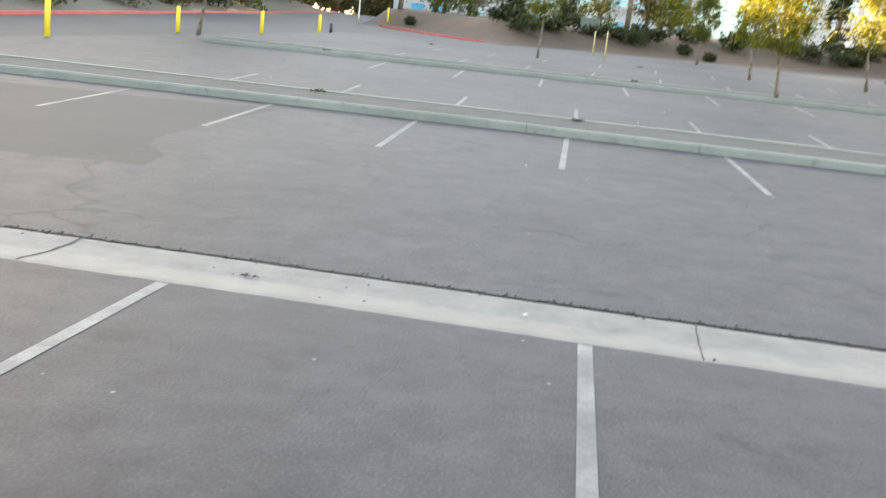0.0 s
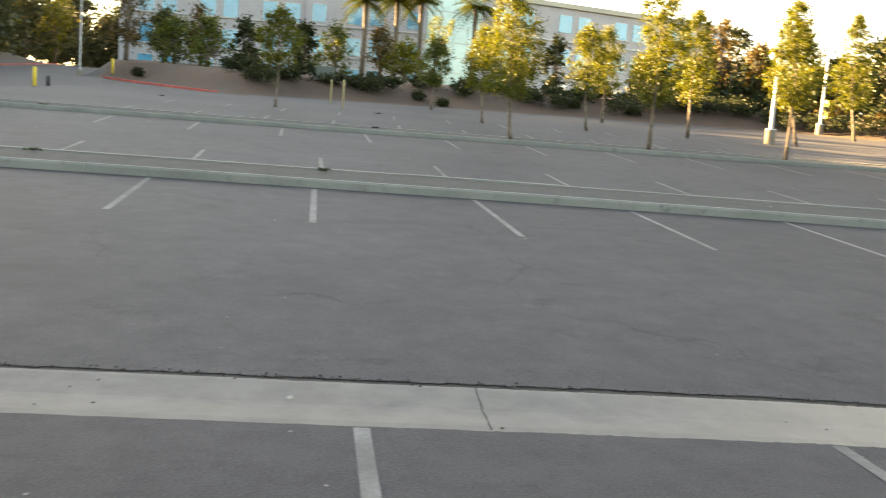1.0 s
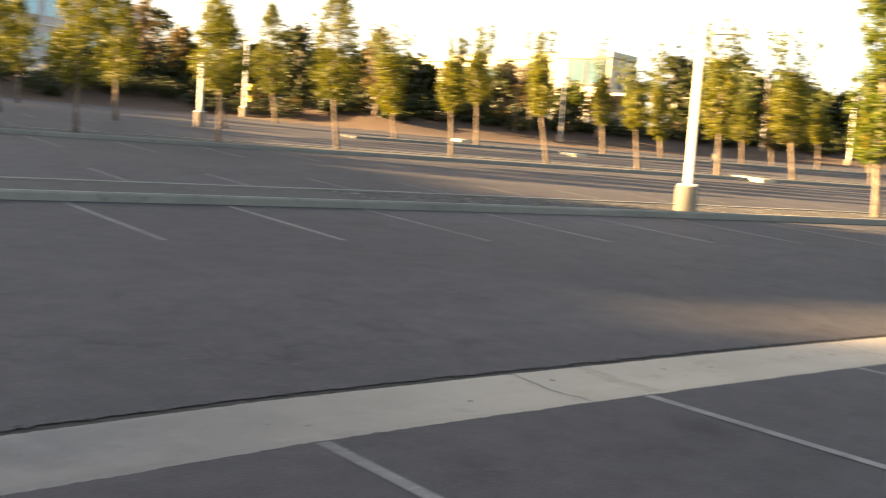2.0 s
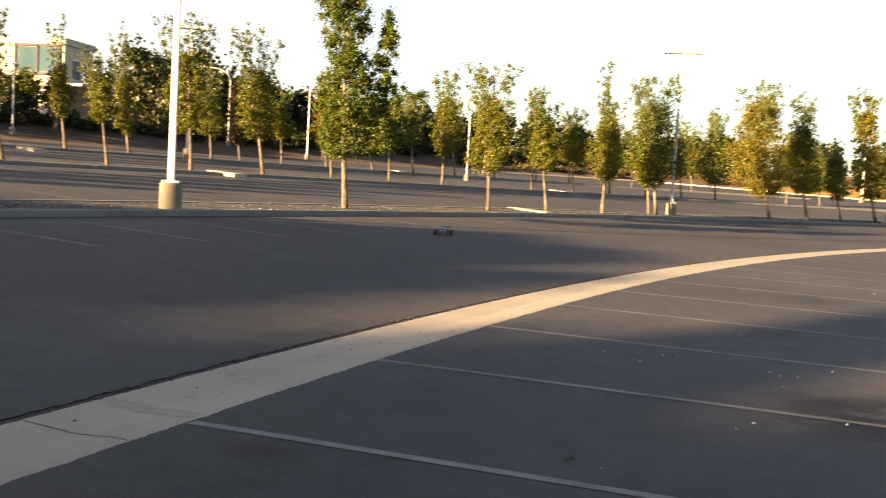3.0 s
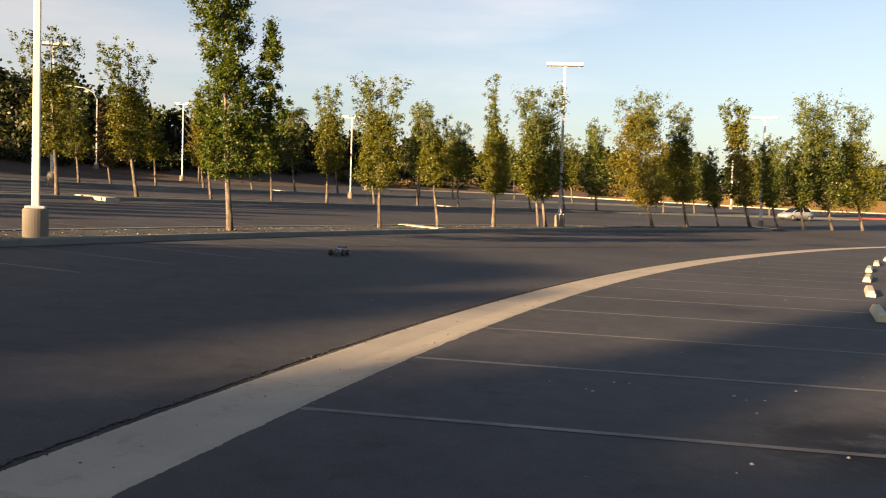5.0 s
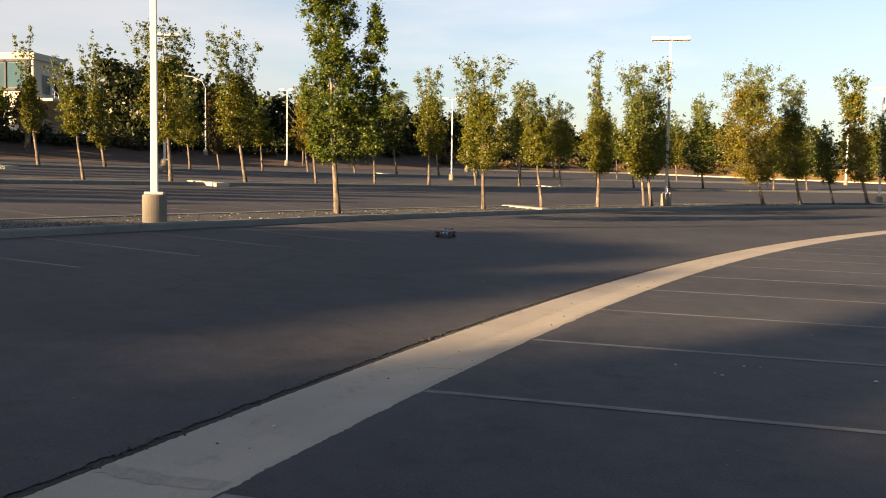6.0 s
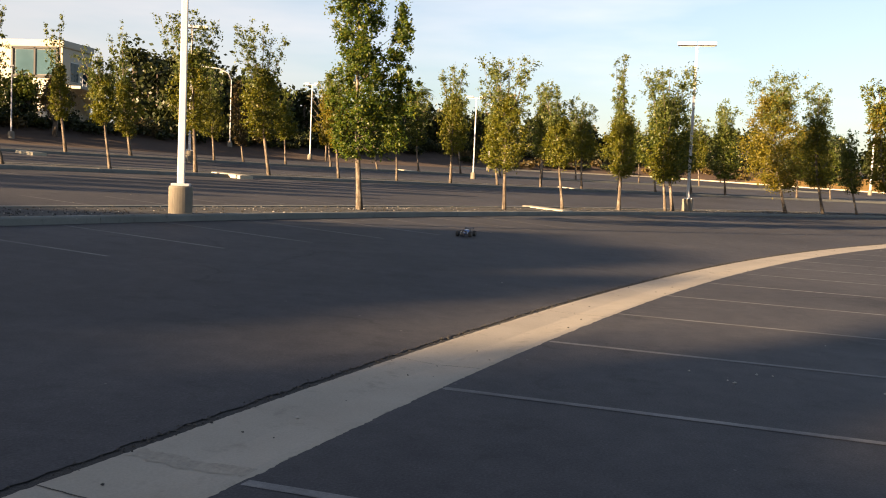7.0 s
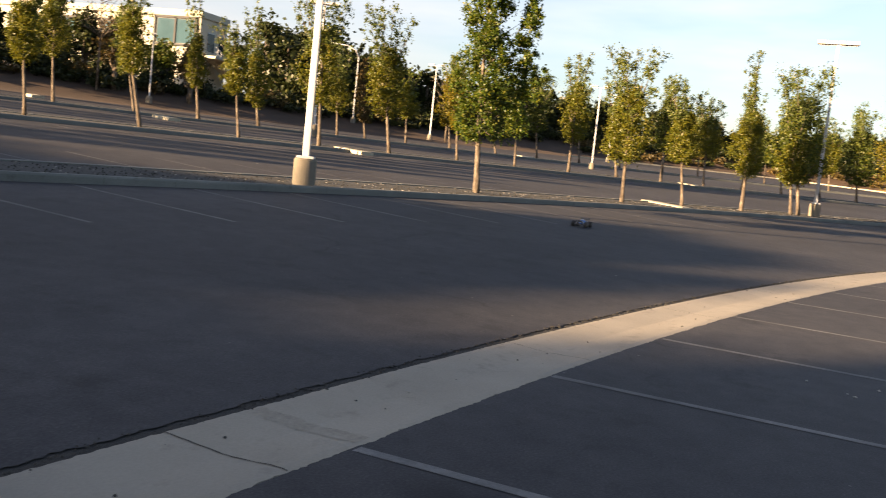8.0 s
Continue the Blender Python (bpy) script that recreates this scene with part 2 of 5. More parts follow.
POLE = grained("white pole paint", (0.38, 0.39, 0.4), (0.5, 0.51, 0.52), 1.2, 40, 0.45, 0.05, dirt=(0.35, 0.32, 0.28), local=True)
BASE = grained("pole base concrete", (0.13, 0.115, 0.088), (0.205, 0.182, 0.142), 2, 45, 0.88, 0.3, dirt=(0.2, 0.17, 0.12), local=True)
YELLOW = grained("yellow paint", (0.6, 0.42, 0.02), (0.75, 0.55, 0.04), 3, 40, 0.5, 0.1)
POST = grained("pale yellow paint", (0.36, 0.31, 0.14), (0.48, 0.42, 0.2), 3, 40, 0.6, 0.1, local=True)
RED = grained("red kerb paint", (0.35, 0.05, 0.04), (0.5, 0.1, 0.08), 1, 40, 0.7, 0.2)

LEAVES = {
    "mix": leaf_material("olive leaves", [(0.0, (0.075, 0.097, 0.008)), (0.5, (0.135, 0.146, 0.011)), (1.0, (0.205, 0.178, 0.015))]),
    "top": leaf_material("grey green leaves", [(0.0, (0.08, 0.11, 0.024)), (0.6, (0.13, 0.168, 0.038)), (1.0, (0.205, 0.222, 0.052))]),
    "gold": leaf_material("golden leaves", [(0.0, (0.1, 0.104, 0.009)), (0.5, (0.18, 0.158, 0.012)), (1.0, (0.26, 0.195, 0.018))]),
    "dark": leaf_material("dark green leaves", [(0.0, (0.035, 0.058, 0.009)), (0.6, (0.08, 0.108, 0.013)), (1.0, (0.16, 0.155, 0.02))], 0.35),
    "big": leaf_material("green leaves", [(0.0, (0.028, 0.062, 0.006)), (0.6, (0.078, 0.122, 0.009)), (1.0, (0.175, 0.175, 0.016))], 0.4),
    "yellow": leaf_material("yellow green leaves", [(0.0, (0.06, 0.08, 0.007)), (0.5, (0.108, 0.122, 0.009)), (1.0, (0.155, 0.152, 0.012))], 0.45),
    "rust": leaf_material("rust leaves", [(0.0, (0.055, 0.043, 0.016)), (0.5, (0.1, 0.075, 0.026)), (1.0, (0.165, 0.11, 0.036))], 0.3),
    # wood leaves again, lightened and greyed so the colour carries the haze
    "grove": leaf_material("haze paled wood leaves", [(0.0, (0.034, 0.042, 0.018)), (0.6, (0.068, 0.077, 0.03)), (1.0, (0.12, 0.115, 0.045))], 0.3),
    "wood": leaf_material("dark wood leaves", [(0.0, (0.012, 0.019, 0.006)), (0.6, (0.029, 0.04, 0.01)), (1.0, (0.06, 0.063, 0.017))], 0.15),
}
BODY_BLUE = grained("blue shell", (0.02, 0.1, 0.3), (0.03, 0.16, 0.42), 8, 60, 0.35, 0.02, local=True, dirty=0.1)
SHELL_WHITE = grained("white shell", (0.6, 0.62, 0.65), (0.75, 0.76, 0.78), 8, 60, 0.4, 0.02, local=True, dirty=0.2)
RUBBER = grained("rubber", (0.012, 0.012, 0.012), (0.03, 0.03, 0.03), 12, 80, 0.85, 0.3, local=True)
BLACK = grained("black plastic", (0.015, 0.015, 0.016), (0.035, 0.035, 0.036), 10, 80, 0.5, 0.1, local=True)
LAMP_RED = grained("red lamp plastic", (0.5, 0.02, 0.02), (0.65, 0.05, 0.03), 20, 90, 0.3, 0.0, local=True, dirty=0.0)
CAR_PAINT = grained("silver car paint", (0.42, 0.42, 0.4), (0.5, 0.5, 0.48), 1.5, 60, 0.3, 0.0, metal=0.6, local=True, dirty=0.1)
STUCCO = grained("pale stucco", (0.35, 0.335, 0.275), (0.42, 0.405, 0.33), 0.3, 12, 0.9, 0.2, dirt=(0.36, 0.34, 0.29), dirty=0.4)
PANEL = grained("grey facade panels", (0.27, 0.265, 0.275), (0.36, 0.355, 0.365), 0.25, 9, 0.7, 0.1, dirt=(0.36, 0.35, 0.35), dirty=0.4)
CREAM = grained("cream concrete", (0.34, 0.31, 0.23), (0.46, 0.42, 0.32), 1.4, 45, 0.85, 0.3, dirt=(0.25, 0.22, 0.16), dirty=0.5)
STEEL = grained("grey steel", (0.3, 0.31, 0.31), (0.42, 0.43, 0.43), 2, 50, 0.5, 0.1, metal=0.5, local=True)
DEBRIS = grained("pale litter", (0.2, 0.19, 0.17), (0.36, 0.345, 0.31), 4, 50, 0.8, 0.3)


def glass_material(name, tint, rough=0.08):
    m, n, l, b = material(name, rough)
    col = ramp_of(n, l, noise_of(n, l, 0.2, 3, world_place(n)), [(0.35, tuple(0.7 * v for v in tint)), (0.65, tint)])
    l.new(col, b.inputs["Base Color"])
    b.inputs["Specular IOR Level"].default_value = 0.9
    return m


BLUE_GLASS = glass_material("blue window glass", (0.08, 0.34, 0.5))
PALE_GLASS = glass_material("pale green glass", (0.3, 0.5, 0.5))
SKY_GLASS = glass_material("grey blue glass", (0.05, 0.1, 0.125), 0.06)
SKY_GLASS.node_tree.nodes["Principled BSDF"].inputs["Specular IOR Level"].default_value = 0.2
SIDE_GLASS = glass_material("dim blue glass", (0.02, 0.035, 0.05), 0.05)
SIDE_GLASS.node_tree.nodes["Principled BSDF"].inputs["Specular IOR Level"].default_value = 0.15
DARK_GLASS = glass_material("dark window glass", (0.02, 0.026, 0.032))
DARK_GLASS.node_tree.nodes["Principled BSDF"].inputs["Specular IOR Level"].default_value = 0.25
CAR_GLASS = glass_material("tinted car glass", (0.008, 0.009, 0.01))
CAR_GLASS.node_tree.nodes["Principled BSDF"].inputs["Specular IOR Level"].default_value = 0.1
BRONZE = grained("dark bronze frame", (0.012, 0.013, 0.014), (0.022, 0.023, 0.025), 3, 40, 0.7, 0.1)


# meshes
def mesh_of(name, verts, faces, mats, smooth=False):
    me = bpy.data.meshes.new(name)
    me.from_pydata([tuple(map(float, v)) for v in verts], [], faces)
    for m in mats if isinstance(mats, (list, tuple)) else [mats]:
        me.materials.append(m)
    if smooth:
        me.polygons.foreach_set("use_smooth", [True] * len(me.polygons))
    me.update()
    return me


def part(name, data, mat=None, parent=None, label=""):
    """Links a mesh or a bmesh as one object, under a thing or a part where one is given."""
    if isinstance(data, bmesh.types.BMesh):
        me = bpy.data.meshes.new(name)
        data.to_mesh(me)
        data.free()
        me.materials.append(mat)
        data = me
    ob = new(name, data)
    if parent:
        ob.parent = parent
    return tagged(ob, label)


def base_at(name, x, y, z, turn=0.0):
    e = new(name)
    e.empty_display_size = 0.2
    e.matrix_world = pose(x, y, z, 0, 0, turn)
    return e


def box(bm, size, m, bevel=0.0, segments=2):
    got = bmesh.ops.create_cube(bm, size=1.0, matrix=m @ Matrix.Diagonal((*size, 1)))["verts"]
    if bevel:
        edges = list({e for v in got for e in v.link_edges})
        bmesh.ops.bevel(bm, geom=edges, offset=bevel, segments=segments, affect="EDGES", profile=0.5)
    return bm


def cyl(bm, r1, r2, depth, m, segments=20):
    return bmesh.ops.create_cone(bm, cap_ends=True, segments=segments, radius1=r1, radius2=r2, depth=depth, matrix=m)["verts"]


def lathe(profile, steps=20):
    """Verts and faces of a turned shape from (radius, height) pairs."""
    vs, fs = [], []
    for r, z in profile:
        for k in range(steps):
            a = 2 * math.pi * k / steps
            vs.append((r * math.cos(a), r * math.sin(a), z))
    for i in range(len(profile) - 1):
        for k in range(steps):
            a, b = i * steps + k, i * steps + (k + 1) % steps
            fs.append((a, b, b + steps, a + steps))
    fs.append(tuple(range(steps - 1, -1, -1)))
    fs.append(tuple(range((len(profile) - 1) * steps, len(profile) * steps)))
    return vs, fs


def tube(vs, fs, path, radii, sides=7):
    """Adds a tapered tube along a path."""
    start = len(vs)
    for i, p in enumerate(path):
        p = Vector(p)
        ahead = (Vector(path[min(i + 1, len(path) - 1)]) - Vector(path[max(i - 1, 0)])).normalized()
        side = ahead.cross(Vector((0.31, 0.95, 0.05))).normalized()
        up = side.cross(ahead)
        for k in range(sides):
            a = 2 * math.pi * k / sides
            vs.append(p + float(radii[i]) * (math.cos(a) * side + math.sin(a) * up))
    for i in range(len(path) - 1):
        for k in range(sides):
            a, b = start + i * sides + k, start + i * sides + (k + 1) % sides
            fs.append((a, b, b + sides, a + sides))
    fs.append(tuple(range(start, start + sides))[::-1])
    fs.append(tuple(range(len(vs) - sides, len(vs))))




def at(r, a):
    return CX + (R0 + r) * math.sin(radians(a)), CY + (R0 + r) * math.cos(radians(a))


def ring(x, y):
    return math.hypot(x - CX, y - CY) - R0, math.degrees(math.atan2(x - CX, y - CY))


BANK_A = [-180, -60, 4.0, 6.5, 8, 14, 20, 24, 30, 38, 47, 55, 62, 66, 75, 100, 180]
BANK_R = [60, 60, 72, 57, 62, 66, 67, 56, 55, 56, 62, 64, 52, 45, 42, 60, 60]


def bank(x, y):
    """How far a place lies up the planted bank round the lot; below 0 on the asphalt."""
    r, a = ring(x, y)
    if x > -9:
        return r - float(np.interp(a, BANK_A, BANK_R))
    if x < -19:
        return min(-19 - x, y - 20)
    return -1.0


def ground(x, y):
    r, a = ring(x, y)
    z = SLOPE * min(max(r - 0.9, 0), 120)
    b = bank(x, y)
    if b > 0:
        k = min(b / 9, 1)
        z += 1.5 * k * k * (3 - 2 * k)
    return z


def build_ground():
    angles = [-180 + 10 * k for k in range(17)] + [-12 + 0.5 * k for k in range(165)] + [72 + 9 * k for k in range(12)]
    rings_ = [-R0 + 0.5, -90, -60, -40, -25, -15, -10, -6, -3, -0.3, -0.29, 1.1, 1.11] + [1.5 + 1.0 * k for k in range(0, 90)] + [92 + 4 * k for k in range(12)] + [150, 180, 230, 300, 450, 700, 1200, 2500]
    vs, fs, mats = [], [], []
    for r in rings_:
        for a in angles:
            x, y = at(r, a)
            z = ground(x, y)
            if -0.295 < r < 1.105:
                z -= 0.05
            vs.append((x, y, z))
    w = len(angles)
    for i in range(len(rings_) - 1):
        for k in range(w):
            q = (k + 1) % w
            fs.append((i * w + k, (i + 1) * w + k, (i + 1) * w + q, i * w + q))
            cx = sum(vs[v][0] for v in fs[-1]) / 4
            cy = sum(vs[v][1] for v in fs[-1]) / 4
            ar = ring(cx, cy)[1]
            deep = bank(cx, cy)
            soil = 1 if deep > 0 or rings_[i] > 140 else 0
            tan = soil and cx < -19 and cy < 140
            mats.append(3 if tan else 2 if soil and 46 < ar < 90 and 0 < deep < 9 and noise.noise((cx * 0.15, cy * 0.15, 3)) > (60 - ar) * 0.09 else soil)
    me = mesh_of("ground", vs, fs, [ASPHALT, SOIL, DRY_GRASS, TAN_SOIL])
    me.polygons.foreach_set("material_index", mats)
    me.polygons.foreach_set("use_smooth", [m > 0 for m in mats])
    tagged(new("ground", me), "worn grey asphalt car park sloping up to dry soil banks", "ground", kind="structure")


build_ground()


def arc_strip(r1, r2, a1, a2, top, low, step=0.5, wobble=0.0, follow=True):
    """A curved slab between two radii and two angles, lying on the ground."""
    steps = max(2, int((a2 - a1) / step) + 1)
    vs, fs = [], []
    for k in range(steps):
        a = a1 + (a2 - a1) * k / (steps - 1)
        for r, dz in ((r1, low), (r1, top), (r2, top), (r2, low)):
            rr = r + wobble * noise.noise((a * 9.1, r, 0)) + (edge(a) if wobble else 0)
            x, y = at(rr, a)
            vs.append((x, y, (ground(x, y) if follow else 0) + dz))
    for k in range(steps - 1):
        for q in range(4):
            a, b = 4 * k + q, 4 * k + (q + 1) % 4
            fs.append((a, b, b + 4, a + 4))
    fs += [(3, 2, 1, 0), tuple(4 * (steps - 1) + q for q in range(4))]
    return vs, fs


# concrete valley gutter in slabs, with the tar seam along its far edge
gutter = tagged(base_at("gutter", *at(0.45, 12), 0), "pale concrete valley gutter in long slabs", "gutter", kind="structure")
gi = gutter.matrix_world.inverted()
JOINT = 2.145


def joint_at(k):
    return 10.235 + JOINT * k - (0.215 if k < 0 else 0.0)




def edge(a):
    return float(np.interp(a, [4, 8, 9.8, 11.3, 13, 16, 20, 26, 32, 40], [-0.1, -0.08, 0.0, 0.13, 0.1, 0.07, 0.05, -0.04, -0.14, 0.1]))


# asphalt laid up to both sides of the gutter
for nm, ra, rb in (("asphalt_edge", -0.31, -0.004), ("asphalt_edge", 0.945, 1.12)):
    vs, fs = [], []
    for k in range(3600):
        a = -20 + 95 * k / 3599
        for r in (ra, rb):
            rough = 0.024 * noise.noise((a * 7.0, r, 1.0)) + 0.03 * noise.noise((a * 31.0, r, 4.0)) + 0.022 * noise.noise((a * 97.0, r, 6.0)) if abs(r - 0.945) < 0.01 else 0
            x, y = at(r + rough + (edge(a) if abs(r) < 1 and r > -0.2 else 0), a)
            vs.append(gi @ Vector((x, y, ground(x, y) + (0.002 if r in (rb,) and rb < 1 else 0.0004))))
    fs = [(2 * k, 2 * k + 2, 2 * k + 3, 2 * k + 1) for k in range(3599)]
    part(nm, mesh_of(nm, vs, fs, ASPHALT), None, gutter)


def slab(a1, a2):
    vs, fs = [], []
    steps = 130 if 8 < a1 < 20 else 44 if 2 < a1 < 28 else 8
    for k in range(steps + 1):
        a = a1 + (a2 - a1) * k / steps
        for r, z in ((0.0, -0.06), (0.0, -0.0005), (0.06, 0.004), (0.42, -0.014), (0.8, 0.004), (0.86, 0.0), (0.86, -0.06)):
            if r < 0.03:
                r += 0.02 * noise.noise((a * 6.3, 2.0, 0)) + 0.016 * noise.noise((a * 37.0, 5.0, 0)) + 0.022 * max(noise.noise((a * 71.0, 8.0, 0)), 0) - 0.008
            elif r > 0.85:
                r += 0.012 * noise.noise((a * 29.0, 7.0, 0)) + 0.012 * noise.noise((a * 83.0, 2.0, 0))
            x, y = at(r + edge(a), a)
            vs.append(gi @ Vector((x, y, z + 0.004)))
    for k in range(steps):
        for q in range(6):
            fs.append((7 * k + q, 7 * k + q + 1, 7 * k + q + 8, 7 * k + q + 7))
    fs += [tuple(range(7))[::-1], tuple(7 * steps + q for q in range(7))]
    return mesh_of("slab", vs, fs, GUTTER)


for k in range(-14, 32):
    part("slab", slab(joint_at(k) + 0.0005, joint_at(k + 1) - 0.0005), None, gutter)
for k in range(-14, 32):
    a0 = joint_at(k)
    vs, fs = [], []
    for i in range(25):
        r = 0.005 + 0.85 * i / 24
        z = float(np.interp(r, [0, 0.06, 0.42, 0.8, 0.86], [0.0035, 0.008, -0.01, 0.008, 0.004])) + 0.003
        bow = 0.012 * noise.noise((r * 4.0, a0, 0)) + 0.004 * noise.noise((r * 21.0, a0, 3))
        wide = (0.0075 if k == -1 else 0.0024 if k < 2 else 0.0016) + 0.0015 * noise.noise((r * 13.0, a0, 9))
        for side in (-1, 1):
            x, y = at(r + edge(a0), a0 + bow + side * wide)
            vs.append(gi @ Vector((x, y, z)))
    fs = [(2 * i, 2 * i + 1, 2 * i + 3, 2 * i + 2) for i in range(24)]
    part("joint", mesh_of("joint", vs, fs, TAR), None, gutter, "dark sealed joint between slabs")
vs, fs = [], []
for i in range(25):
    r = 0.03 + 0.8 * i / 24
    z = float(np.interp(r, [0, 0.06, 0.42, 0.8, 0.86], [0.0035, 0.008, -0.01, 0.008, 0.004])) + 0.0022
    for side in (-0.042, 0.042):
        x, y = at(r + edge(12.74), 12.74 + side + 0.02 * noise.noise((r * 15.0, side * 40, 0)) + 0.012 * noise.noise((r * 60.0, side * 40, 5)))
        vs.append(gi @ Vector((x, y, z)))
fs = [(2 * i, 2 * i + 1, 2 * i + 3, 2 * i + 2) for i in range(24)]
part("patch_strip", mesh_of("patch_strip", vs, fs, grained("rough concrete", (0.19, 0.17, 0.136), (0.32, 0.288, 0.232), 3, 26, 0.9, 0.9)), None, gutter, "rough darker patched strip")
vs, fs = arc_strip(0.84, 1.0, -20, 75, -0.008, -0.045, 0.15, 0.03)
part("tar_seam", mesh_of("tar_seam", [gi @ Vector(v) for v in vs], fs, TAR), None, gutter, "black cracked tar seam")


# painted stall lines
def stall_line(r1, r2, a, width=0.1, skew=0.0, mat=PAINT):
    vs, fs = [], []
    n = 7
    for k in range(n):
        r = r1 + (r2 - r1) * k / (n - 1)
        for s in (-1, 1):
            x, y = at(r, a + skew * k / (n - 1) + s * math.degrees(width / 2 / (R0 + r)))
            vs.append((x, y, ground(x, y) + 0.004))
    for k in range(n - 1):
        fs.append((2 * k, 2 * k + 1, 2 * k + 3, 2 * k + 2))
    ob = new("stall_line", mesh_of("stall_line", vs, fs, mat))
    return tagged(ob, "worn white painted stall line on asphalt", "road marking", "parking stall lines", "structure")


for k in range(-6, 34):
    a = 9.84 + 1.41 * k
    a += {0: 0.025, 1: 0.03, 2: 0.01}.get(k, 0.0)
    stall_line(-0.03 + edge(a), -5.25, a, 0.092, 0.16)
for k in range(-3, 28):
    stall_line(10.75, 7.2, 9.41 + 1.265 * k, 0.09, 0.09 if k < 1 else 0.16)
for k in range(-3, 36):
    stall_line(13.6, 16.6, 9.4 + 1.17 * k, 0.09, -0.08, FADED)
for k in range(-3, 36):
    stall_line(22.6, 26.4, 9.82 + 1.125 * k, 0.09, -0.1, FADED)
for k in range(-3, 36):
    stall_line(30.5, 34.0, 9.2 + 1.05 * k, 0.09, 0.0, FADED)
for k in range(-3, 30):
    stall_line(39.0, 42.5, 9.2 + 1.0 * k, 0.09, 0.0, FADED)


# a stretch of lot one resurfaced in darker asphalt
vs, fs = [], []
for i in range(25):
    for j in range(9):
        u, v = i / 24, j / 8
        side = -3.5 - 0.5 * math.sin(v * 3.6) + 0.3 * noise.noise((v * 5, 1.0, 0)) + 0.12 * noise.noise((v * 21, 1.0, 0))
        x = -14.0 + u * (side + 14.0)
        y = 9.4 + 0.25 * noise.noise((u * 9, 4.0, 2.0)) + v * (6.2 + 0.2 * noise.noise((u * 7, 2.0, 2.0)))
        vs.append((x, y, ground(x, y) + 0.002))
fs = [(9 * i + j, 9 * i + j + 9, 9 * i + j + 10, 9 * i + j + 1) for i in range(24) for j in range(8)]
tagged(new("asphalt_patch", mesh_of("asphalt_patch", vs, fs, PATCH)), "darker resurfaced patch of asphalt in the lot", "road patch", kind="structure")


# planted islands
def kerb_stone(r1, r2, a1, a2, outward, top):
    """A length of kerb with a rounded upper edge on its road side."""
    road, back = (r1, r2) if outward else (r2, r1)
    s = 1 if outward else -1
    vs, fs = [], []
    for k in range(4):
        a = a1 + (a2 - a1) * k / 3
        for r, dz in ((road, -0.1), (road + 0.012 * s, top - 0.035), (road + 0.035 * s, top), (back, top - 0.004), (back, -0.1)):
            x, y = at(r + 0.008 * noise.noise((a * 5, r, 2)), a)
            vs.append((x, y, ground(x, y) + dz))
    for k in range(3):
        for q in range(4):
            f = (5 * k + q, 5 * k + q + 1, 5 * k + q + 6, 5 * k + q + 5)
            fs.append(f if outward else f[::-1])
    fs += [(4, 3, 2, 1, 0), (15, 16, 17, 18, 19)]
    return vs, fs


def island(r1, r2, a1, a2):
    e = tagged(base_at("island", *at((r1 + r2) / 2, (a1 + a2) / 2), 0), "long curved planting island with concrete kerbs and gravel", "island", "planting islands", "structure")
    inv = e.matrix_world.inverted()
    for nm, ra, rb in (("kerb", r1, r1 + 0.16), ("kerb", r2 - 0.16, r2)):
        length = math.degrees(3.0 / (R0 + ra))
        for k in range(int((a2 - a1) / length)):
            b1 = a1 + length * k
            vs, fs = kerb_stone(ra, rb, b1 + 0.002, b1 + length - 0.002, ra == r1, 0.15 + 0.012 * noise.noise((b1 * 3.1, ra, 0)))
            part(nm, mesh_of(nm, [inv @ Vector(v) for v in vs], fs, KERB), None, e)
    vs, fs = arc_strip(r1 + 0.17, r2 - 0.17, a1, a2, 0.12, -0.1)
    part("gravel_bed", mesh_of("gravel_bed", [inv @ Vector(v) for v in vs], fs, BED), None, e, "grey brown gravel bed")
    return e


island(10.9, 12.9, -12, 46.5)
island(27.0, 28.9, 3.5, 62)
island(42.2, 44.0, 20.5, 58)

# sidewalk behind the near stalls, in panels
def drift(a):
    return float(np.interp(a, [24, 32, 40, 55], [0.1, 0.75, 1.7, 3.0]))


walk_way = tagged(base_at("sidewalk", *at(-7.5, 20), 0), "pale concrete sidewalk panels behind a kerb", "sidewalk", kind="structure")
si = walk_way.matrix_world.inverted()


def curved(r1, r2, a1, a2, top, low, steps):
    vs, fs = [], []
    for k in range(steps):
        a = a1 + (a2 - a1) * k / (steps - 1)
        for r, z in ((r1, low), (r1, top), (r2 - 0.02, top), (r2, top - 0.02), (r2, low)):
            x, y = at(r + drift(a), a)
            vs.append(si @ Vector((x, y, z)))
    for k in range(steps - 1):
        for q in range(4):
            fs.append((5 * k + q, 5 * k + q + 1, 5 * k + q + 6, 5 * k + q + 5))
    fs += [tuple(range(5))[::-1], tuple(5 * (steps - 1) + q for q in range(5))]
    return vs, fs


for k in range(22):
    vs, fs = curved(-6.16, -6.0, -11 + 3 * k, -11 + 3 * k + 2.985, 0.15, -0.1, 7)
    part("kerb", mesh_of("kerb", vs, fs, CREAM), None, walk_way)
for k in range(44):
    vs, fs = curved(-9.4, -6.175, -11 + 1.5 * k, -11 + 1.5 * k + 1.492, 0.148, -0.1, 4)
    part("panel", mesh_of("panel", vs, fs, CONCRETE), None, walk_way)


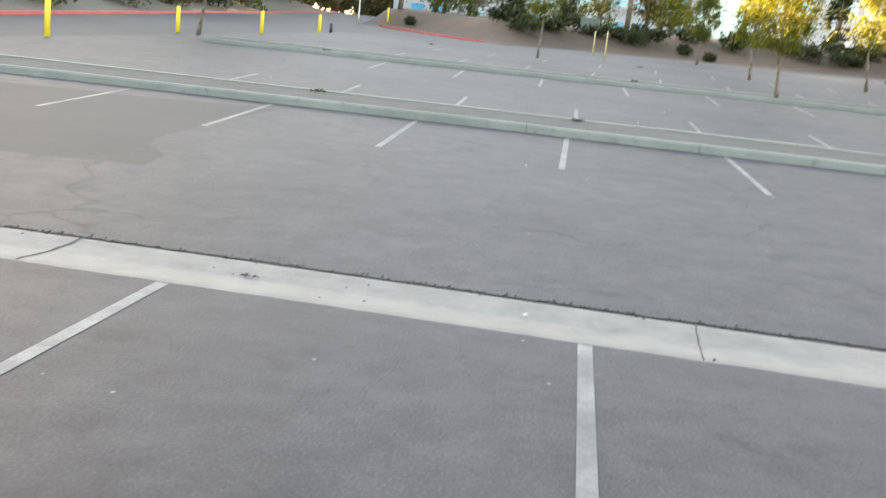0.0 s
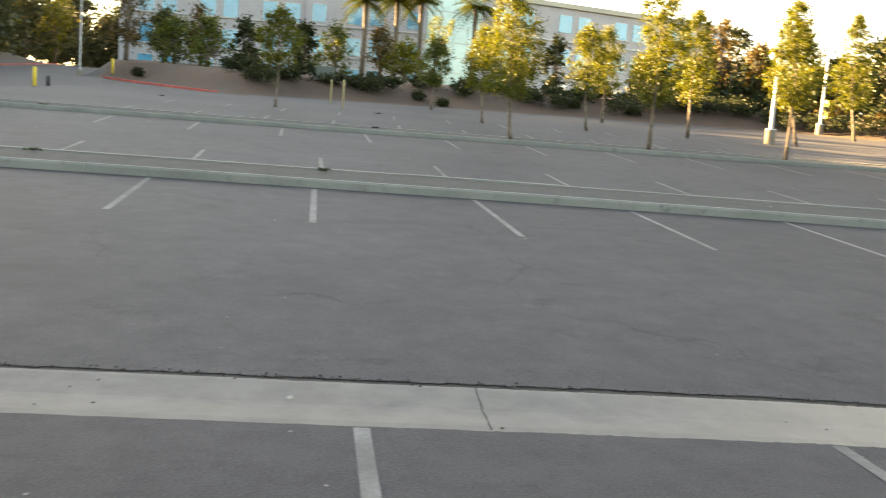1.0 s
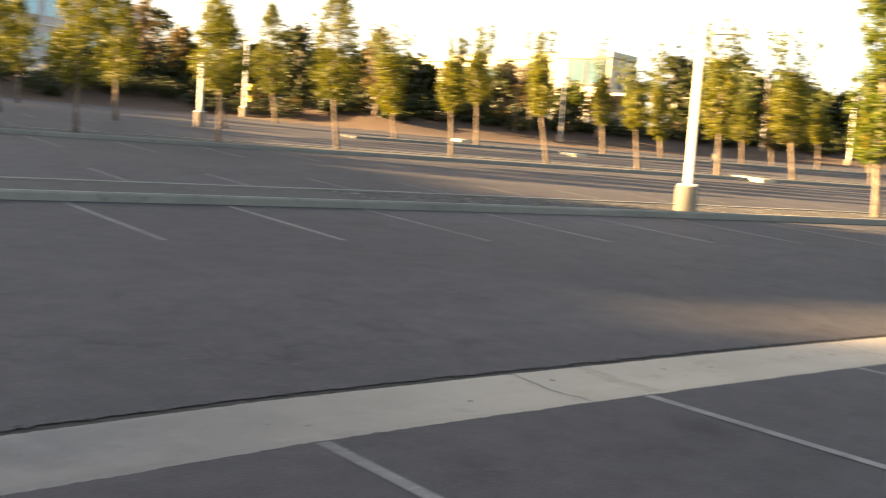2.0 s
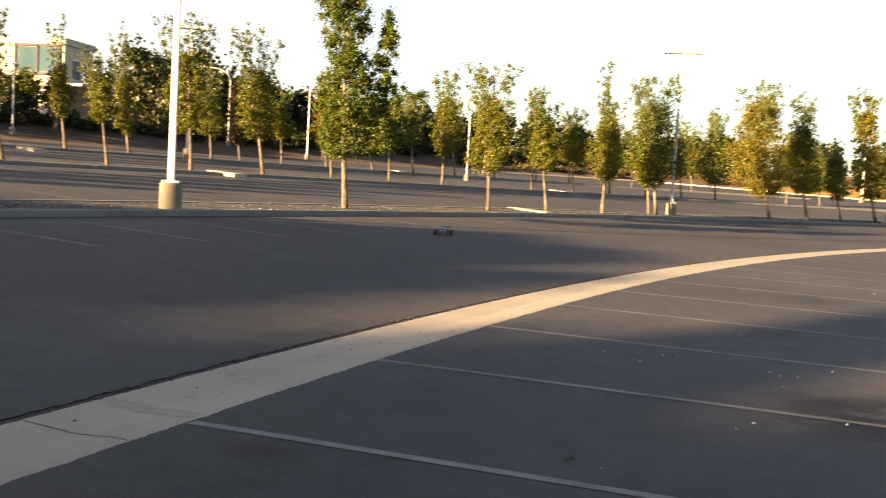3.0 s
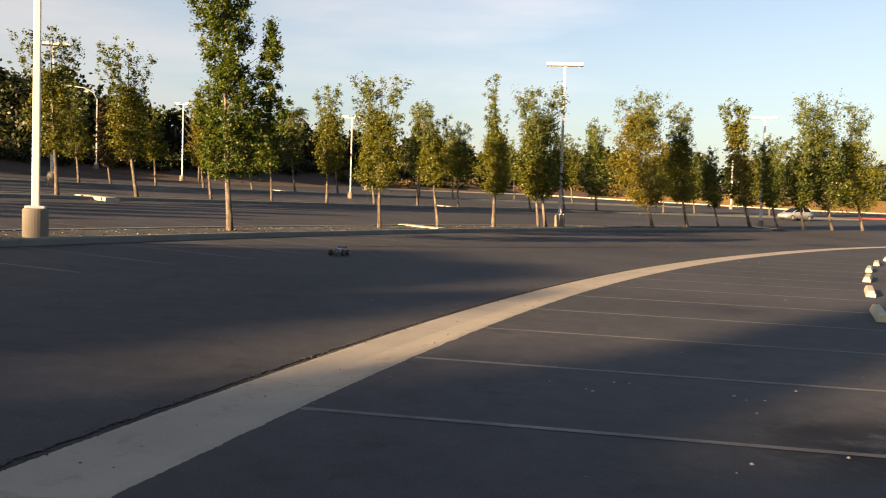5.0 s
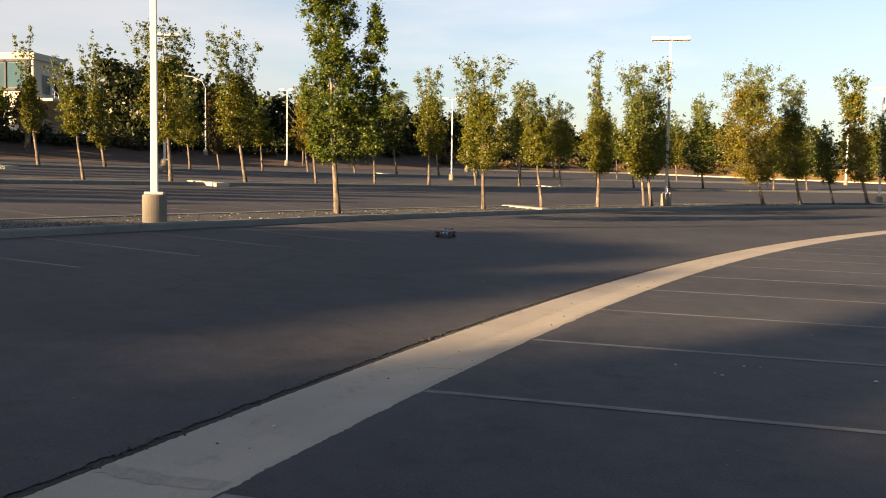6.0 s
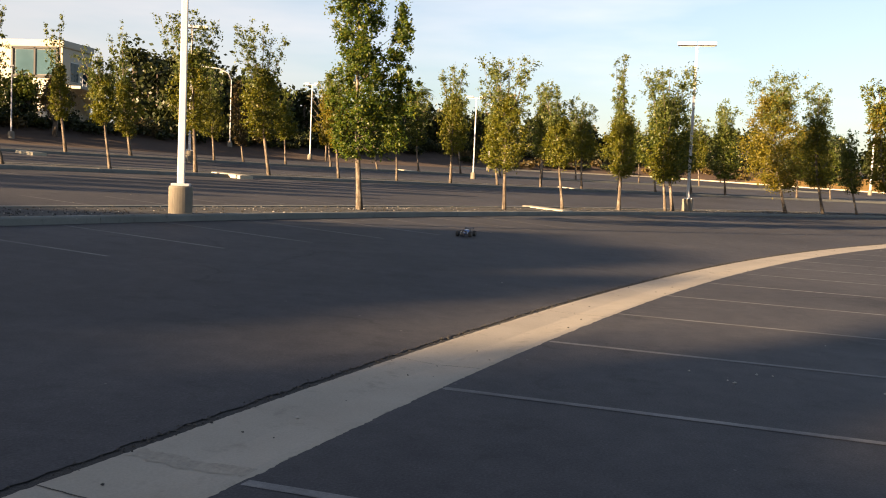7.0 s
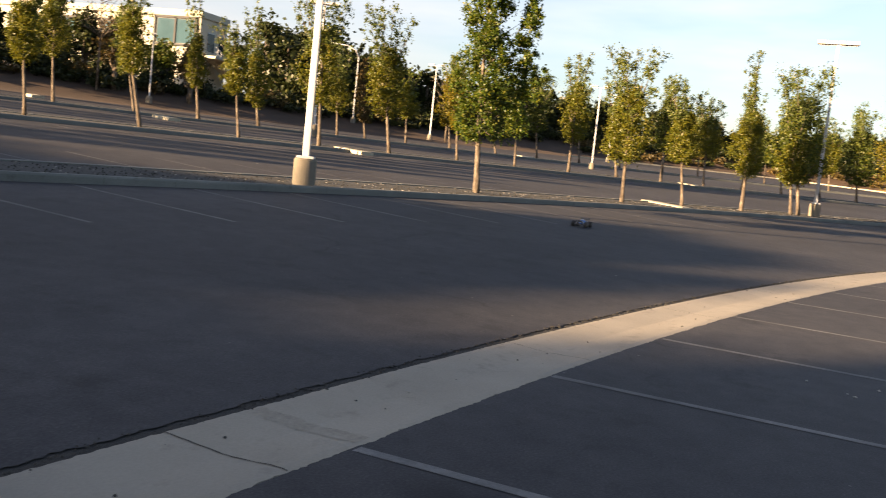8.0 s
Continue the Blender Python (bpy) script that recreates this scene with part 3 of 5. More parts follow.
# trees
def leaf_cloud(rng, centres, radii, count, size, squash=1.0):
    """Verts and faces of loose leaves scattered round clump centres."""
    pick = rng.integers(0, len(centres), count)
    way = rng.normal(size=(count, 3))
    way /= np.linalg.norm(way, axis=1)[:, None]
    far = radii[pick] * np.minimum(np.abs(rng.normal(size=count)), 1.8) * 0.8
    p = centres[pick] + way * far[:, None] * np.array([1, 1, squash])
    u = rng.normal(size=(count, 3))
    u /= np.linalg.norm(u, axis=1)[:, None]
    v = np.cross(u, rng.normal(size=(count, 3)))
    v /= np.linalg.norm(v, axis=1)[:, None]
    s = size * rng.uniform(0.6, 1.3, count)[:, None]
    quad = np.stack([p - u * s, p + v * s * 0.6, p + u * s, p - v * s * 0.6], 1).reshape(-1, 3)
    return quad


def quads_mesh(name, quad, mat):
    me = bpy.data.meshes.new(name)
    n = len(quad) // 4
    me.vertices.add(4 * n)
    me.loops.add(4 * n)
    me.polygons.add(n)
    me.vertices.foreach_set("co", quad.astype(np.float32).ravel())
    me.loops.foreach_set("vertex_index", np.arange(4 * n, dtype=np.int32))
    me.polygons.foreach_set("loop_start", np.arange(0, 4 * n, 4, dtype=np.int32))
    me.materials.append(mat)
    me.update(calc_edges=True)
    me.validate()
    return me


LABELS = {
    "mix": "young street tree with an olive and gold crown", "gold": "young tree with golden autumn leaves", "dark": "slender dark green tree with a bare lower trunk",
    "big": "tall full green tree with a pale trunk", "yellow": "young tree with bright yellow green leaves", "rust": "thin tree with dry rust coloured leaves",
    "tall": "tall narrow tree with a sparse leafy top",
}


def two_tone(name, parts):
    """One mesh of leaves from (quads, material) pairs."""
    me = quads_mesh(name, np.concatenate([q for q, _ in parts]), parts[0][1])
    for _, m in parts[1:]:
        me.materials.append(m)
    me.polygons.foreach_set("material_index", np.concatenate([np.full(len(q) // 4, k) for k, (q, _) in enumerate(parts)]).astype(np.int32))
    return me


def tree(seed, x, y, height, crown_base, width, kind, leaves, size, lean):
    rng = np.random.default_rng(seed)
    e = tagged(base_at("tree", x, y, ground(x, y) + 0.1), LABELS[kind], "tree", "planted trees")
    width = width * (1.5 if kind == "yellow" else 1.2)
    lean = np.array(lean) + rng.normal(size=2) * 0.04
    top = height * 0.93
    path, radii = [], []
    tr = 0.03 + 0.0085 * height
    bend = rng.normal(size=2) * 0.08
    for k in range(9):
        f = k / 8
        slant = min(f, 0.4) * 1.0 + max(f - 0.4, 0) * 0.3
        path.append((lean[0] * height * slant + bend[0] * math.sin(f * 3), lean[1] * height * slant + bend[1] * math.sin(f * 3), top * f - 0.15))
        radii.append(tr * (1.3 if k == 0 else 1.0) * (1 - 0.9 * f))
    axis = lambda z: np.array([np.interp(z, [p[2] for p in path], [p[q] for p in path]) for q in range(2)] + [z])
    split = kind in ("mix", "tall", "dark", "gold")
    cs, rs, weight, upper = [], [], [], []

    def clump(c, r, up, w=1.0):
        cs.append(np.array(c))
        rs.append(r)
        weight.append(w)
        upper.append(up)

    def round_axis(z, a, off):
        return axis(z) + np.array([off * math.cos(a), off * math.sin(a), 0])

    span = height - crown_base
    body = {"tall": 0.5, "mix": 0.62, "dark": 0.68, "gold": 0.78}.get(kind, 1.0)
    if kind == "big":
        for k in range(270):
            f = rng.uniform(0, 1) ** 1.15
            half = float(np.interp(f, [0, 0.06, 0.2, 0.36, 0.46, 0.7, 0.9, 1], [0.7, 1.2, 1.3, 0.95, 0.62, 0.98, 0.85, 0.3]))
            z, a, q = crown_base + 0.1 + span * 0.95 * f, rng.uniform(0, 2 * math.pi), rng.uniform(0, 1) ** 0.5
            rough = 0.85 + 0.5 * noise.noise((math.cos(a) * 1.3 + seed, math.sin(a) * 1.3, z * 0.9))
            shift = np.array([0.08, -0.29, 0]) * float(np.interp(f, [0, 0.2, 0.45, 0.6], [0, 1, 0.6, -0.5]))
            clump(round_axis(z - 0.25 * (f < 0.1), a, half * rough * q) + shift, rng.uniform(0.13, 0.24), False)
        for k in range(80):
            f = rng.uniform(0, 1)
            clump(round_axis(crown_base + 1.2 + 3.1 * f, -1.25 + rng.normal() * 0.3, 1.32 + 0.22 * rng.normal() * (1.2 - f)), rng.uniform(0.1, 0.2), False)
    else:
        for k in range(int(90 + 24 * span)):
            f = rng.uniform(0, 1)
            z = crown_base - 0.05 + span * body * f
            wide = float(np.interp(f, [0, 0.08, 0.3, 0.6, 0.85, 1], [0.4, 0.75, 1.0, 0.85, 0.55, 0.4 if split else 0.1]))
            a, q = rng.uniform(0, 2 * math.pi), rng.uniform(0, 1) ** 0.5
            rough = 0.8 + 0.5 * noise.noise((math.cos(a) * 1.3 + seed, math.sin(a) * 1.3, z * 0.9))
            clump(round_axis(z, a, wide * rough * width * 0.44 * q), width * rng.uniform(0.06, 0.105), False)
    twigs = []
    if split:
        for q in range(int(rng.integers(6, 10)) if kind != "tall" else 4):
            a, peak = rng.uniform(0, 2 * math.pi), rng.uniform(0.62, 0.95) if q else 1.0
            out = width * rng.uniform(0.14, 0.52) * (q > 0)
            z0, z1 = crown_base + span * body * 0.72, crown_base + span * body + span * (1 - body) * peak
            root, tip = round_axis(z0, a, out * 0.4), round_axis(z1, a, out) + rng.normal(size=3) * 0.05
            twigs.append([axis(z0 - 0.3), root * 0.6 + tip * 0.4, tip])
            steps = int((z1 - z0) / 0.13) + 3
            for k in range(steps):
                f = (k + rng.uniform(0, 1)) / steps
                if rng.uniform() < 0.25 * f:
                    continue
                spread = width * (0.12 - 0.075 * f)
                clump(root + (tip - root) * f + rng.normal(size=3) * spread * 0.75, width * rng.uniform(0.045, 0.085), True, 0.85 - 0.4 * f)
    cs, rs, weight, upper = np.array(cs), np.array(rs), np.array(weight), np.array(upper)
    vs, fs = [], []
    tube(vs, fs, path, radii, 8)
    for t in twigs:
        tube(vs, fs, t, [0.02, 0.012, 0.004], 5)
    for k in range(0, len(cs), 9):
        c = cs[k]
        if upper[k]:
            continue
        root = axis(max(crown_base + 0.3, c[2] - 0.14 * height * rng.uniform(0.4, 1)))
        mid = (root * 0.5 + c * 0.5) + np.array([0, 0, -0.06])
        rr = tr * (1 - 0.9 * min(root[2] / top, 0.95)) * 0.28 + 0.004
        tube(vs, fs, [root, mid, c], [rr, rr * 0.6, 0.004], 5)
    part("trunk", mesh_of("trunk", vs, fs, BARK, True), None, e)
    main = {"tall": "mix"}.get(kind, kind)
    share = weight[upper].sum() / weight.sum()
    parts = [(leaf_cloud(rng, cs[~upper], rs[~upper], int(leaves * (1 - share)), size), LEAVES[main])]
    if split:
        parts.append((leaf_cloud(rng, cs[upper], rs[upper], int(leaves * share), size), LEAVES["top"]))
    part("crown", two_tone("crown", parts), None, e)
    return e


def bare_tree(seed, x, y, height):
    rng = np.random.default_rng(seed)
    e = tagged(base_at("bare_tree", x, y, ground(x, y)), "leafless grey tree with thin branches on the bank", "tree")
    vs, fs = [], []
    tube(vs, fs, [(0, 0, -0.1), (0.05, 0, height * 0.5), (0, 0.1, height * 0.95)], [0.1, 0.07, 0.02], 7)
    for k in range(26):
        z, a = height * rng.uniform(0.35, 0.92), rng.uniform(0, 6.283)
        out = (height - z) * rng.uniform(0.35, 0.6) + 0.3
        tip = Vector((out * math.cos(a), out * math.sin(a), z + out * rng.uniform(0.6, 1.1)))
        mid = Vector((tip.x * 0.5, tip.y * 0.5, z + (tip.z - z) * 0.35))
        tube(vs, fs, [(0, 0, z), mid, tip], [0.035, 0.024, 0.008], 5)
        for q in range(3):
            end = mid.lerp(tip, 0.3 + 0.25 * q) + Vector(rng.normal(size=3)) * 0.35
            tube(vs, fs, [mid.lerp(tip, 0.25 * q), end], [0.016, 0.006], 4)
    part("trunk", mesh_of("trunk", vs, fs, BARK, True), None, e)


bare_tree(77, 86.0, 27.5, 7.2)
bare_tree(78, 60.5, 47.0, 7.5)

# angle along the island, height, crown base, crown width, kind
FIRST = [
    (22.36, 7.6, 1.8, 2.8, "big"), (26.37, 5.8, 1.6, 2.1, "mix"), (28.44, 5.1, 1.9, 1.7, "mix"), (30.66, 7.1, 1.7, 1.9, "tall"),
    (32.74, 5.6, 1.5, 1.8, "mix"), (33.08, 7.2, 1.7, 3.0, "dark"), (38.86, 8.2, 1.5, 4.2, "gold"), (40.95, 8.0, 1.7, 2.7, "mix"),
    (42.9, 5.4, 1.5, 1.8, "dark"), (44.95, 9.2, 1.7, 2.3, "gold"), (46.75, 6.5, 1.7, 2.0, "dark"), (48.5, 7.3, 1.6, 2.1, "dark"), (50.48, 10.6, 1.7, 4.8, "dark"), (52.57, 10.4, 1.9, 5.0, "mix"),
]
SECOND_WEST = [
    (11.83, 5.2, 1.6, 2.2, "yellow"), (13.86, 5.9, 1.8, 1.9, "yellow"), (15.86, 5.5, 2.0, 2.0, "yellow"), (17.82, 6.1, 2.1, 2.0, "yellow"),
    (19.91, 5.1, 2.0, 1.4, "mix"), (21.88, 6.1, 2.2, 1.4, "mix"),
]
SECOND_EAST = [
    (23.88, 4.9, 2.0, 1.6, "mix"), (25.78, 7.5, 2.0, 2.2, "mix"), (27.68, 7.4, 2.0, 2.4, "mix"), (29.72, 5.8, 1.8, 1.5, "gold"),
    (31.63, 4.7, 1.9, 1.7, "dark"), (33.57, 7.5, 2.0, 2.2, "mix"), (35.43, 6.4, 2.2, 1.9, "mix"), (37.23, 7.3, 2.1, 1.9, "dark"),
    (39.06, 6.2, 2.3, 2.5, "mix"), (40.78, 7.0, 2.0, 2.2, "mix"), (42.60, 6.0, 2.0, 2.0, "dark"), (44.40, 6.6, 2.0, 2.2, "mix"), (46.16, 7.7, 1.5, 3.0, "dark"), (50.0, 6.6, 1.8, 2.4, "dark"), (51.86, 5.9, 1.6, 2.5, "dark"),
    (56.50, 8.3, 1.9, 3.7, "dark"),
]
THIRD_WEST = [
    (7.98, 4.8, 2.1, 2.3, "yellow"), (11.89, 4.7, 1.6, 2.3, "yellow"), (13.89, 5.2, 1.9, 2.1, "yellow"), (15.83, 6.3, 1.9, 2.2, "yellow"),
    (17.89, 6.2, 1.9, 2.2, "yellow"), (21.58, 6.7, 1.6, 2.5, "mix"),
]
THIRD_EAST = [
    (23.55, 7.2, 2.6, 2.1, "mix"), (25.33, 6.0, 2.2, 2.1, "dark"), (26.89, 7.9, 2.0, 1.4, "tall"), (28.51, 8.0, 1.3, 1.8, "tall"),
    (30.84, 6.3, 1.7, 2.2, "mix"), (31.74, 5.5, 1.3, 1.6, "rust"), (33.10, 5.6, 1.9, 1.8, "mix"), (34.67, 6.9, 1.7, 2.0, "gold"), (36.40, 5.8, 2.0, 1.8, "dark"), (38.02, 6.5, 2.3, 2.0, "dark"),
    (39.76, 6.7, 2.3, 1.9, "mix"), (41.5, 6.2, 2.0, 2.0, "mix"), (43.4, 5.8, 2.0, 2.0, "dark"), (45.0, 6.4, 2.0, 2.2, "mix"), (48.13, 6.2, 2.1, 2.3, "dark"), (51.27, 6.9, 2.0, 2.8, "mix"),
]
FOURTH = [
    (11.11, 6.0, 1.6, 2.5, "dark"), (15.01, 6.1, 2.1, 2.7, "yellow"), (20.66, 8.1, 2.2, 2.4, "yellow"),
]

DRIVE = [(2.85, 5.6, 1.9, 2.9, "big")]
count = 0
for r, row in ((11.9, FIRST), (28.0, SECOND_WEST), (28.0, SECOND_EAST), (43.1, THIRD_WEST), (43.1, THIRD_EAST), (58.0, FOURTH), (31.0, DRIVE)):
    for a, h, cb, w, kind in row:
        x, y = at(r, a)
        far = math.hypot(x, y)
        leaves, size = (46000, 0.043) if kind == "big" else (19000, 0.04) if far < 45 else (9800, 0.055) if far < 70 else (5200, 0.08)
        lean = (-0.01, 0.03) if a < 19 or kind == "big" else (-0.03, 0.1) if r > 20 else (-0.02, 0.08) if a < 36 else (-0.05, 0.24)
        leaves = int(leaves * min(max(w * (h - cb) / 9, 0.85), 3.2)) if kind != "big" else leaves
        tree(100 + count, x, y, h, cb, w, kind, leaves, size, lean)
        count += 1


# wood behind the banks
def wood_tree(seed, x, y, height, width, kind="wood", leaves=1250, size=0.28, clumps=46, low=0.1, crest=0.25):
    rng = np.random.default_rng(seed)
    e = tagged(base_at("background_tree", x, y, ground(x, y)), "dense dark evergreen tree behind the bank", "tree", "trees behind the bank")
    n = clumps
    z = rng.uniform(low, 1, n)
    wide = np.interp(z, [0.1, 0.4, 0.7, 1], [0.85, 1, max(0.85, crest), crest])
    a, q = rng.uniform(0, 6.283, n), rng.uniform(0, 1, n) ** 0.5
    cs = np.stack([np.cos(a) * q * wide * width * 0.42, np.sin(a) * q * wide * width * 0.42, z * height * 0.93], 1)
    rs = width * rng.uniform(0.12, 0.22, n)
    vs, fs = [], []
    tube(vs, fs, [(0, 0, -0.2), (0.1, 0, height * 0.3), (0.2, 0.1, height * 0.8)], [0.25, 0.18, 0.05], 7)
    for c in cs[::4]:
        tube(vs, fs, [(0.1, 0, height * 0.25), Vector(c) * 0.7, c], [0.1, 0.06, 0.02], 5)
    part("trunk", mesh_of("trunk", vs, fs, BARK, True), None, e)
    part("crown", quads_mesh("crown", leaf_cloud(rng, cs, rs, leaves, size), LEAVES[kind]), None, e)
    return e


WOOD_LABEL = {"wood": "dense dark evergreen tree behind the bank", "rust": "spreading tree with rusty brown leaves on the bank", "dark": "dark green tree on the soil bank", "mix": "olive green leafy tree on the soil bank", "grove": "wood tree beside the drive, greyed for haze", "big": "broad green tree beside the drive"}
rng = np.random.default_rng(5)
for k in range(150):
    a = 17 + 61 * k / 149 + rng.uniform(-0.5, 0.5)
    deep = 7.5 + 3.5 * (k % 3) + rng.uniform(0, 3)
    x, y = at(float(np.interp(a, BANK_A, BANK_R)) + deep, a)
    tall = float(np.interp(a, [17, 24, 27, 28, 31.5, 33, 37, 39, 41, 44, 49, 53, 56, 60, 78], [4.0, 5.2, 5.2, 2.6, 2.6, 7.0, 7.9, 6.0, 4.3, 5.8, 5.9, 5.6, 4.2, 5.8, 6.2])) * (0.82 + 0.09 * (k % 3)) * rng.uniform(0.88, 1.1)
    if 50 < y < 100 and x > 84:
        continue
    if 26.8 < a < 33.7:
        continue
    wood_tree(300 + k, x, y, tall, max(tall, 4.5) * rng.uniform(0.7, 1.0))
ON_BANK = [
    (11.5, 90.8, 4.9, 5.0, "dark"), (18.5, 90.9, 4.0, 4.6, "mix"), (16.3, 92.9, 5.4, 3.6, "rust"), (-0.4, 90.5, 4.6, 4.4, "dark"), (-3.4, 92.8, 4.8, 4.6, "dark"),
    (-7.2, 87.0, 7.8, 4.6, "rust"), (-31.0, 150.0, 14.0, 10.0, "big"), (9.0, 95.8, 5.2, 3.4, "wood"), (44.4, 76.9, 8.2, 4.2, "rust"), (48.0, 80.0, 8.0, 4.0, "wood"),
    (45.8, 72.3, 5.8, 3.4, "rust"), (35.8, 95.6, 6.5, 3.0, "wood"), (53.5, 71.9, 4.8, 4.8, "wood"), (54.0, 67.6, 6.8, 4.6, "wood"), (3.3, 94.3, 5.0, 3.4, "wood"),
    (52.0, 54.4, 7.1, 3.8, "rust"), (50.2, 61.8, 6.5, 4.0, "wood"), (70.0, 48.0, 3.6, 3.6, "dark"),
]
ON_BANK_EAST = [(62.3, 46.9, 5.4, 3.2, "rust"), (66.6, 43.0, 4.6, 3.4, "rust"), (62.6, 49.9, 5.2, 3.6, "wood"), (108, 56, 9, 7, "wood"), (114, 60, 9, 7, "wood"), (63.5, 54, 5.2, 4.0, "wood"), (79, 60, 4.2, 5, "wood"), (80, 55.5, 4.2, 4.6, "wood"), (80, 66, 4.0, 5, "wood"), (82, 72, 4.5, 5, "wood"), (81, 78, 4.3, 5, "wood"), (83, 85, 4.5, 5, "wood")]
ON_BANK_WEST = [(-21.5, 88, 6.5, 4.5, "big"), (-30, 97, 8, 8, "wood"), (-29, 70, 7, 8, "wood"), (-31, 56, 7, 8, "wood"), (-30, 112, 9, 9, "wood"), (-31, 130, 9, 9, "wood"), (-16.5, 142, 5.5, 6, "wood"), (-13, 143, 8, 9, "wood"), (-9, 138, 9, 9, "wood"), (-24, 62, 5, 6, "wood")]
DRIVE_WOOD = [(-23, 76, 6, 6, "wood"), (-25, 44, 5, 6, "wood"), (-27, 36, 5, 6, "wood"), (-29, 108, 8, 8, "wood"), (-29, 122, 8, 8, "dark"), (-4.6, 99, 5.5, 4.0, "grove"), (-1, 98, 6, 4.5, "rust"), (30, 92, 4.5, 4.5, "dark"), (-15, 150, 9, 9, "wood"), (-22.0, 148, 12, 7, "mix"), (-25, 142, 11, 8, "wood"), (-29, 135, 11, 9, "wood"), (-33, 122, 9, 9, "wood"), (-36, 110, 9, 9, "wood"), (-34, 84, 8, 9, "wood"), (-22, 172, 14, 12, "wood"), (-28, 168, 14, 12, "wood"), (-15, 176, 13, 12, "wood"), (-35, 160, 15, 13, "wood"), (-8, 170, 12, 11, "wood")]
BACK_WOOD = [(-52 + 3.6 * k, 78 + 9.2 * k, 15.0 + 2 * (k % 2), 13.0, "wood") for k in range(7)] + [(-42 + 3.2 * k, 66 + 10 * k, 12.0 + 2 * (k % 2), 11.0, "wood") for k in range(6)]
for k, (x, y, h, w, kind) in enumerate(ON_BANK + ON_BANK_EAST + ON_BANK_WEST + DRIVE_WOOD + BACK_WOOD):
    # western wood takes the leaf colour paled for haze
    if x < 0 and kind == "wood":
        kind = "grove"
    tagged(wood_tree(420 + k, x, y, h, w, kind, 2500, (0.18 if kind == "wood" else 0.165 if kind == "grove" else 0.14) * max(1, w / 5), 46, 0.46 if x > 60 and y < 52 else 0.24 if kind in ("rust", "mix") else 0.2 if kind == "grove" and y < 130 and w < 10 else 0.04), WOOD_LABEL[kind])

# unseen trees added out of view to the west, heights shaped to shade the near lot
SHADE_N = [-70, -10, 0, 2.9, 3.3, 3.6, 6.0, 6.35, 6.7, 7.4, 8.0, 8.1, 8.25, 11.5, 11.7, 12.1, 12.7, 13.3, 14.0, 14.4, 14.9, 15.5, 16.2, 21.2, 22.4, 28.4, 29.2, 33.2, 34.0, 36, 37, 60, 64, 86, 90, 130]
SHADE_S = [50, 40, 26, 16, 8, 2.5, 2.5, 10, 17, 23, 24, 24, -0.5, -0.5, 1, 4.5, 6, 10, 10, 7, 8, 13, 15, 16, 3, 2, 0, 0, -3, -3, 2, 2, 6, 6, -60, -60]
n, k = -62.0, 0
while n < 128:
    near = -3 < n < 36
    s = (140 if n > 56 else 76) + 2.5 * (k % 2)
    x, y = n * 0.656 - s * 0.755, n * 0.755 + s * 0.656
    h = (s + float(np.interp(n, SHADE_N, SHADE_S))) / 4.51 / 0.95 - ground(x, y) + (0.9 if near else 0)
    tagged(wood_tree(500 + k, x, y, h, 0.9 if near else 4.2, "wood", 800 if near else 420 if n > 36 else 1000, 0.53 if near else 0.8, 130, 0.2, 0.8), "unseen tall tree added to shade the lot")
    n += 0.5 if near else 2.3
    k += 1
# sparse unseen trees added in the gap let part of the light by
for k in range(3):
    n, s = 8.4 + 0.45 * k, 79.0
    x, y = n * 0.656 - s * 0.755, n * 0.755 + s * 0.656
    h = (s + 3.4) / 4.51 / 0.95 - ground(x, y) + 0.9
    tagged(wood_tree(590 + k, x, y, h, 1.1, "wood", 150, 0.4, 150, 0.3, 0.7), "unseen sparse tree added to dim the sunlit gap")


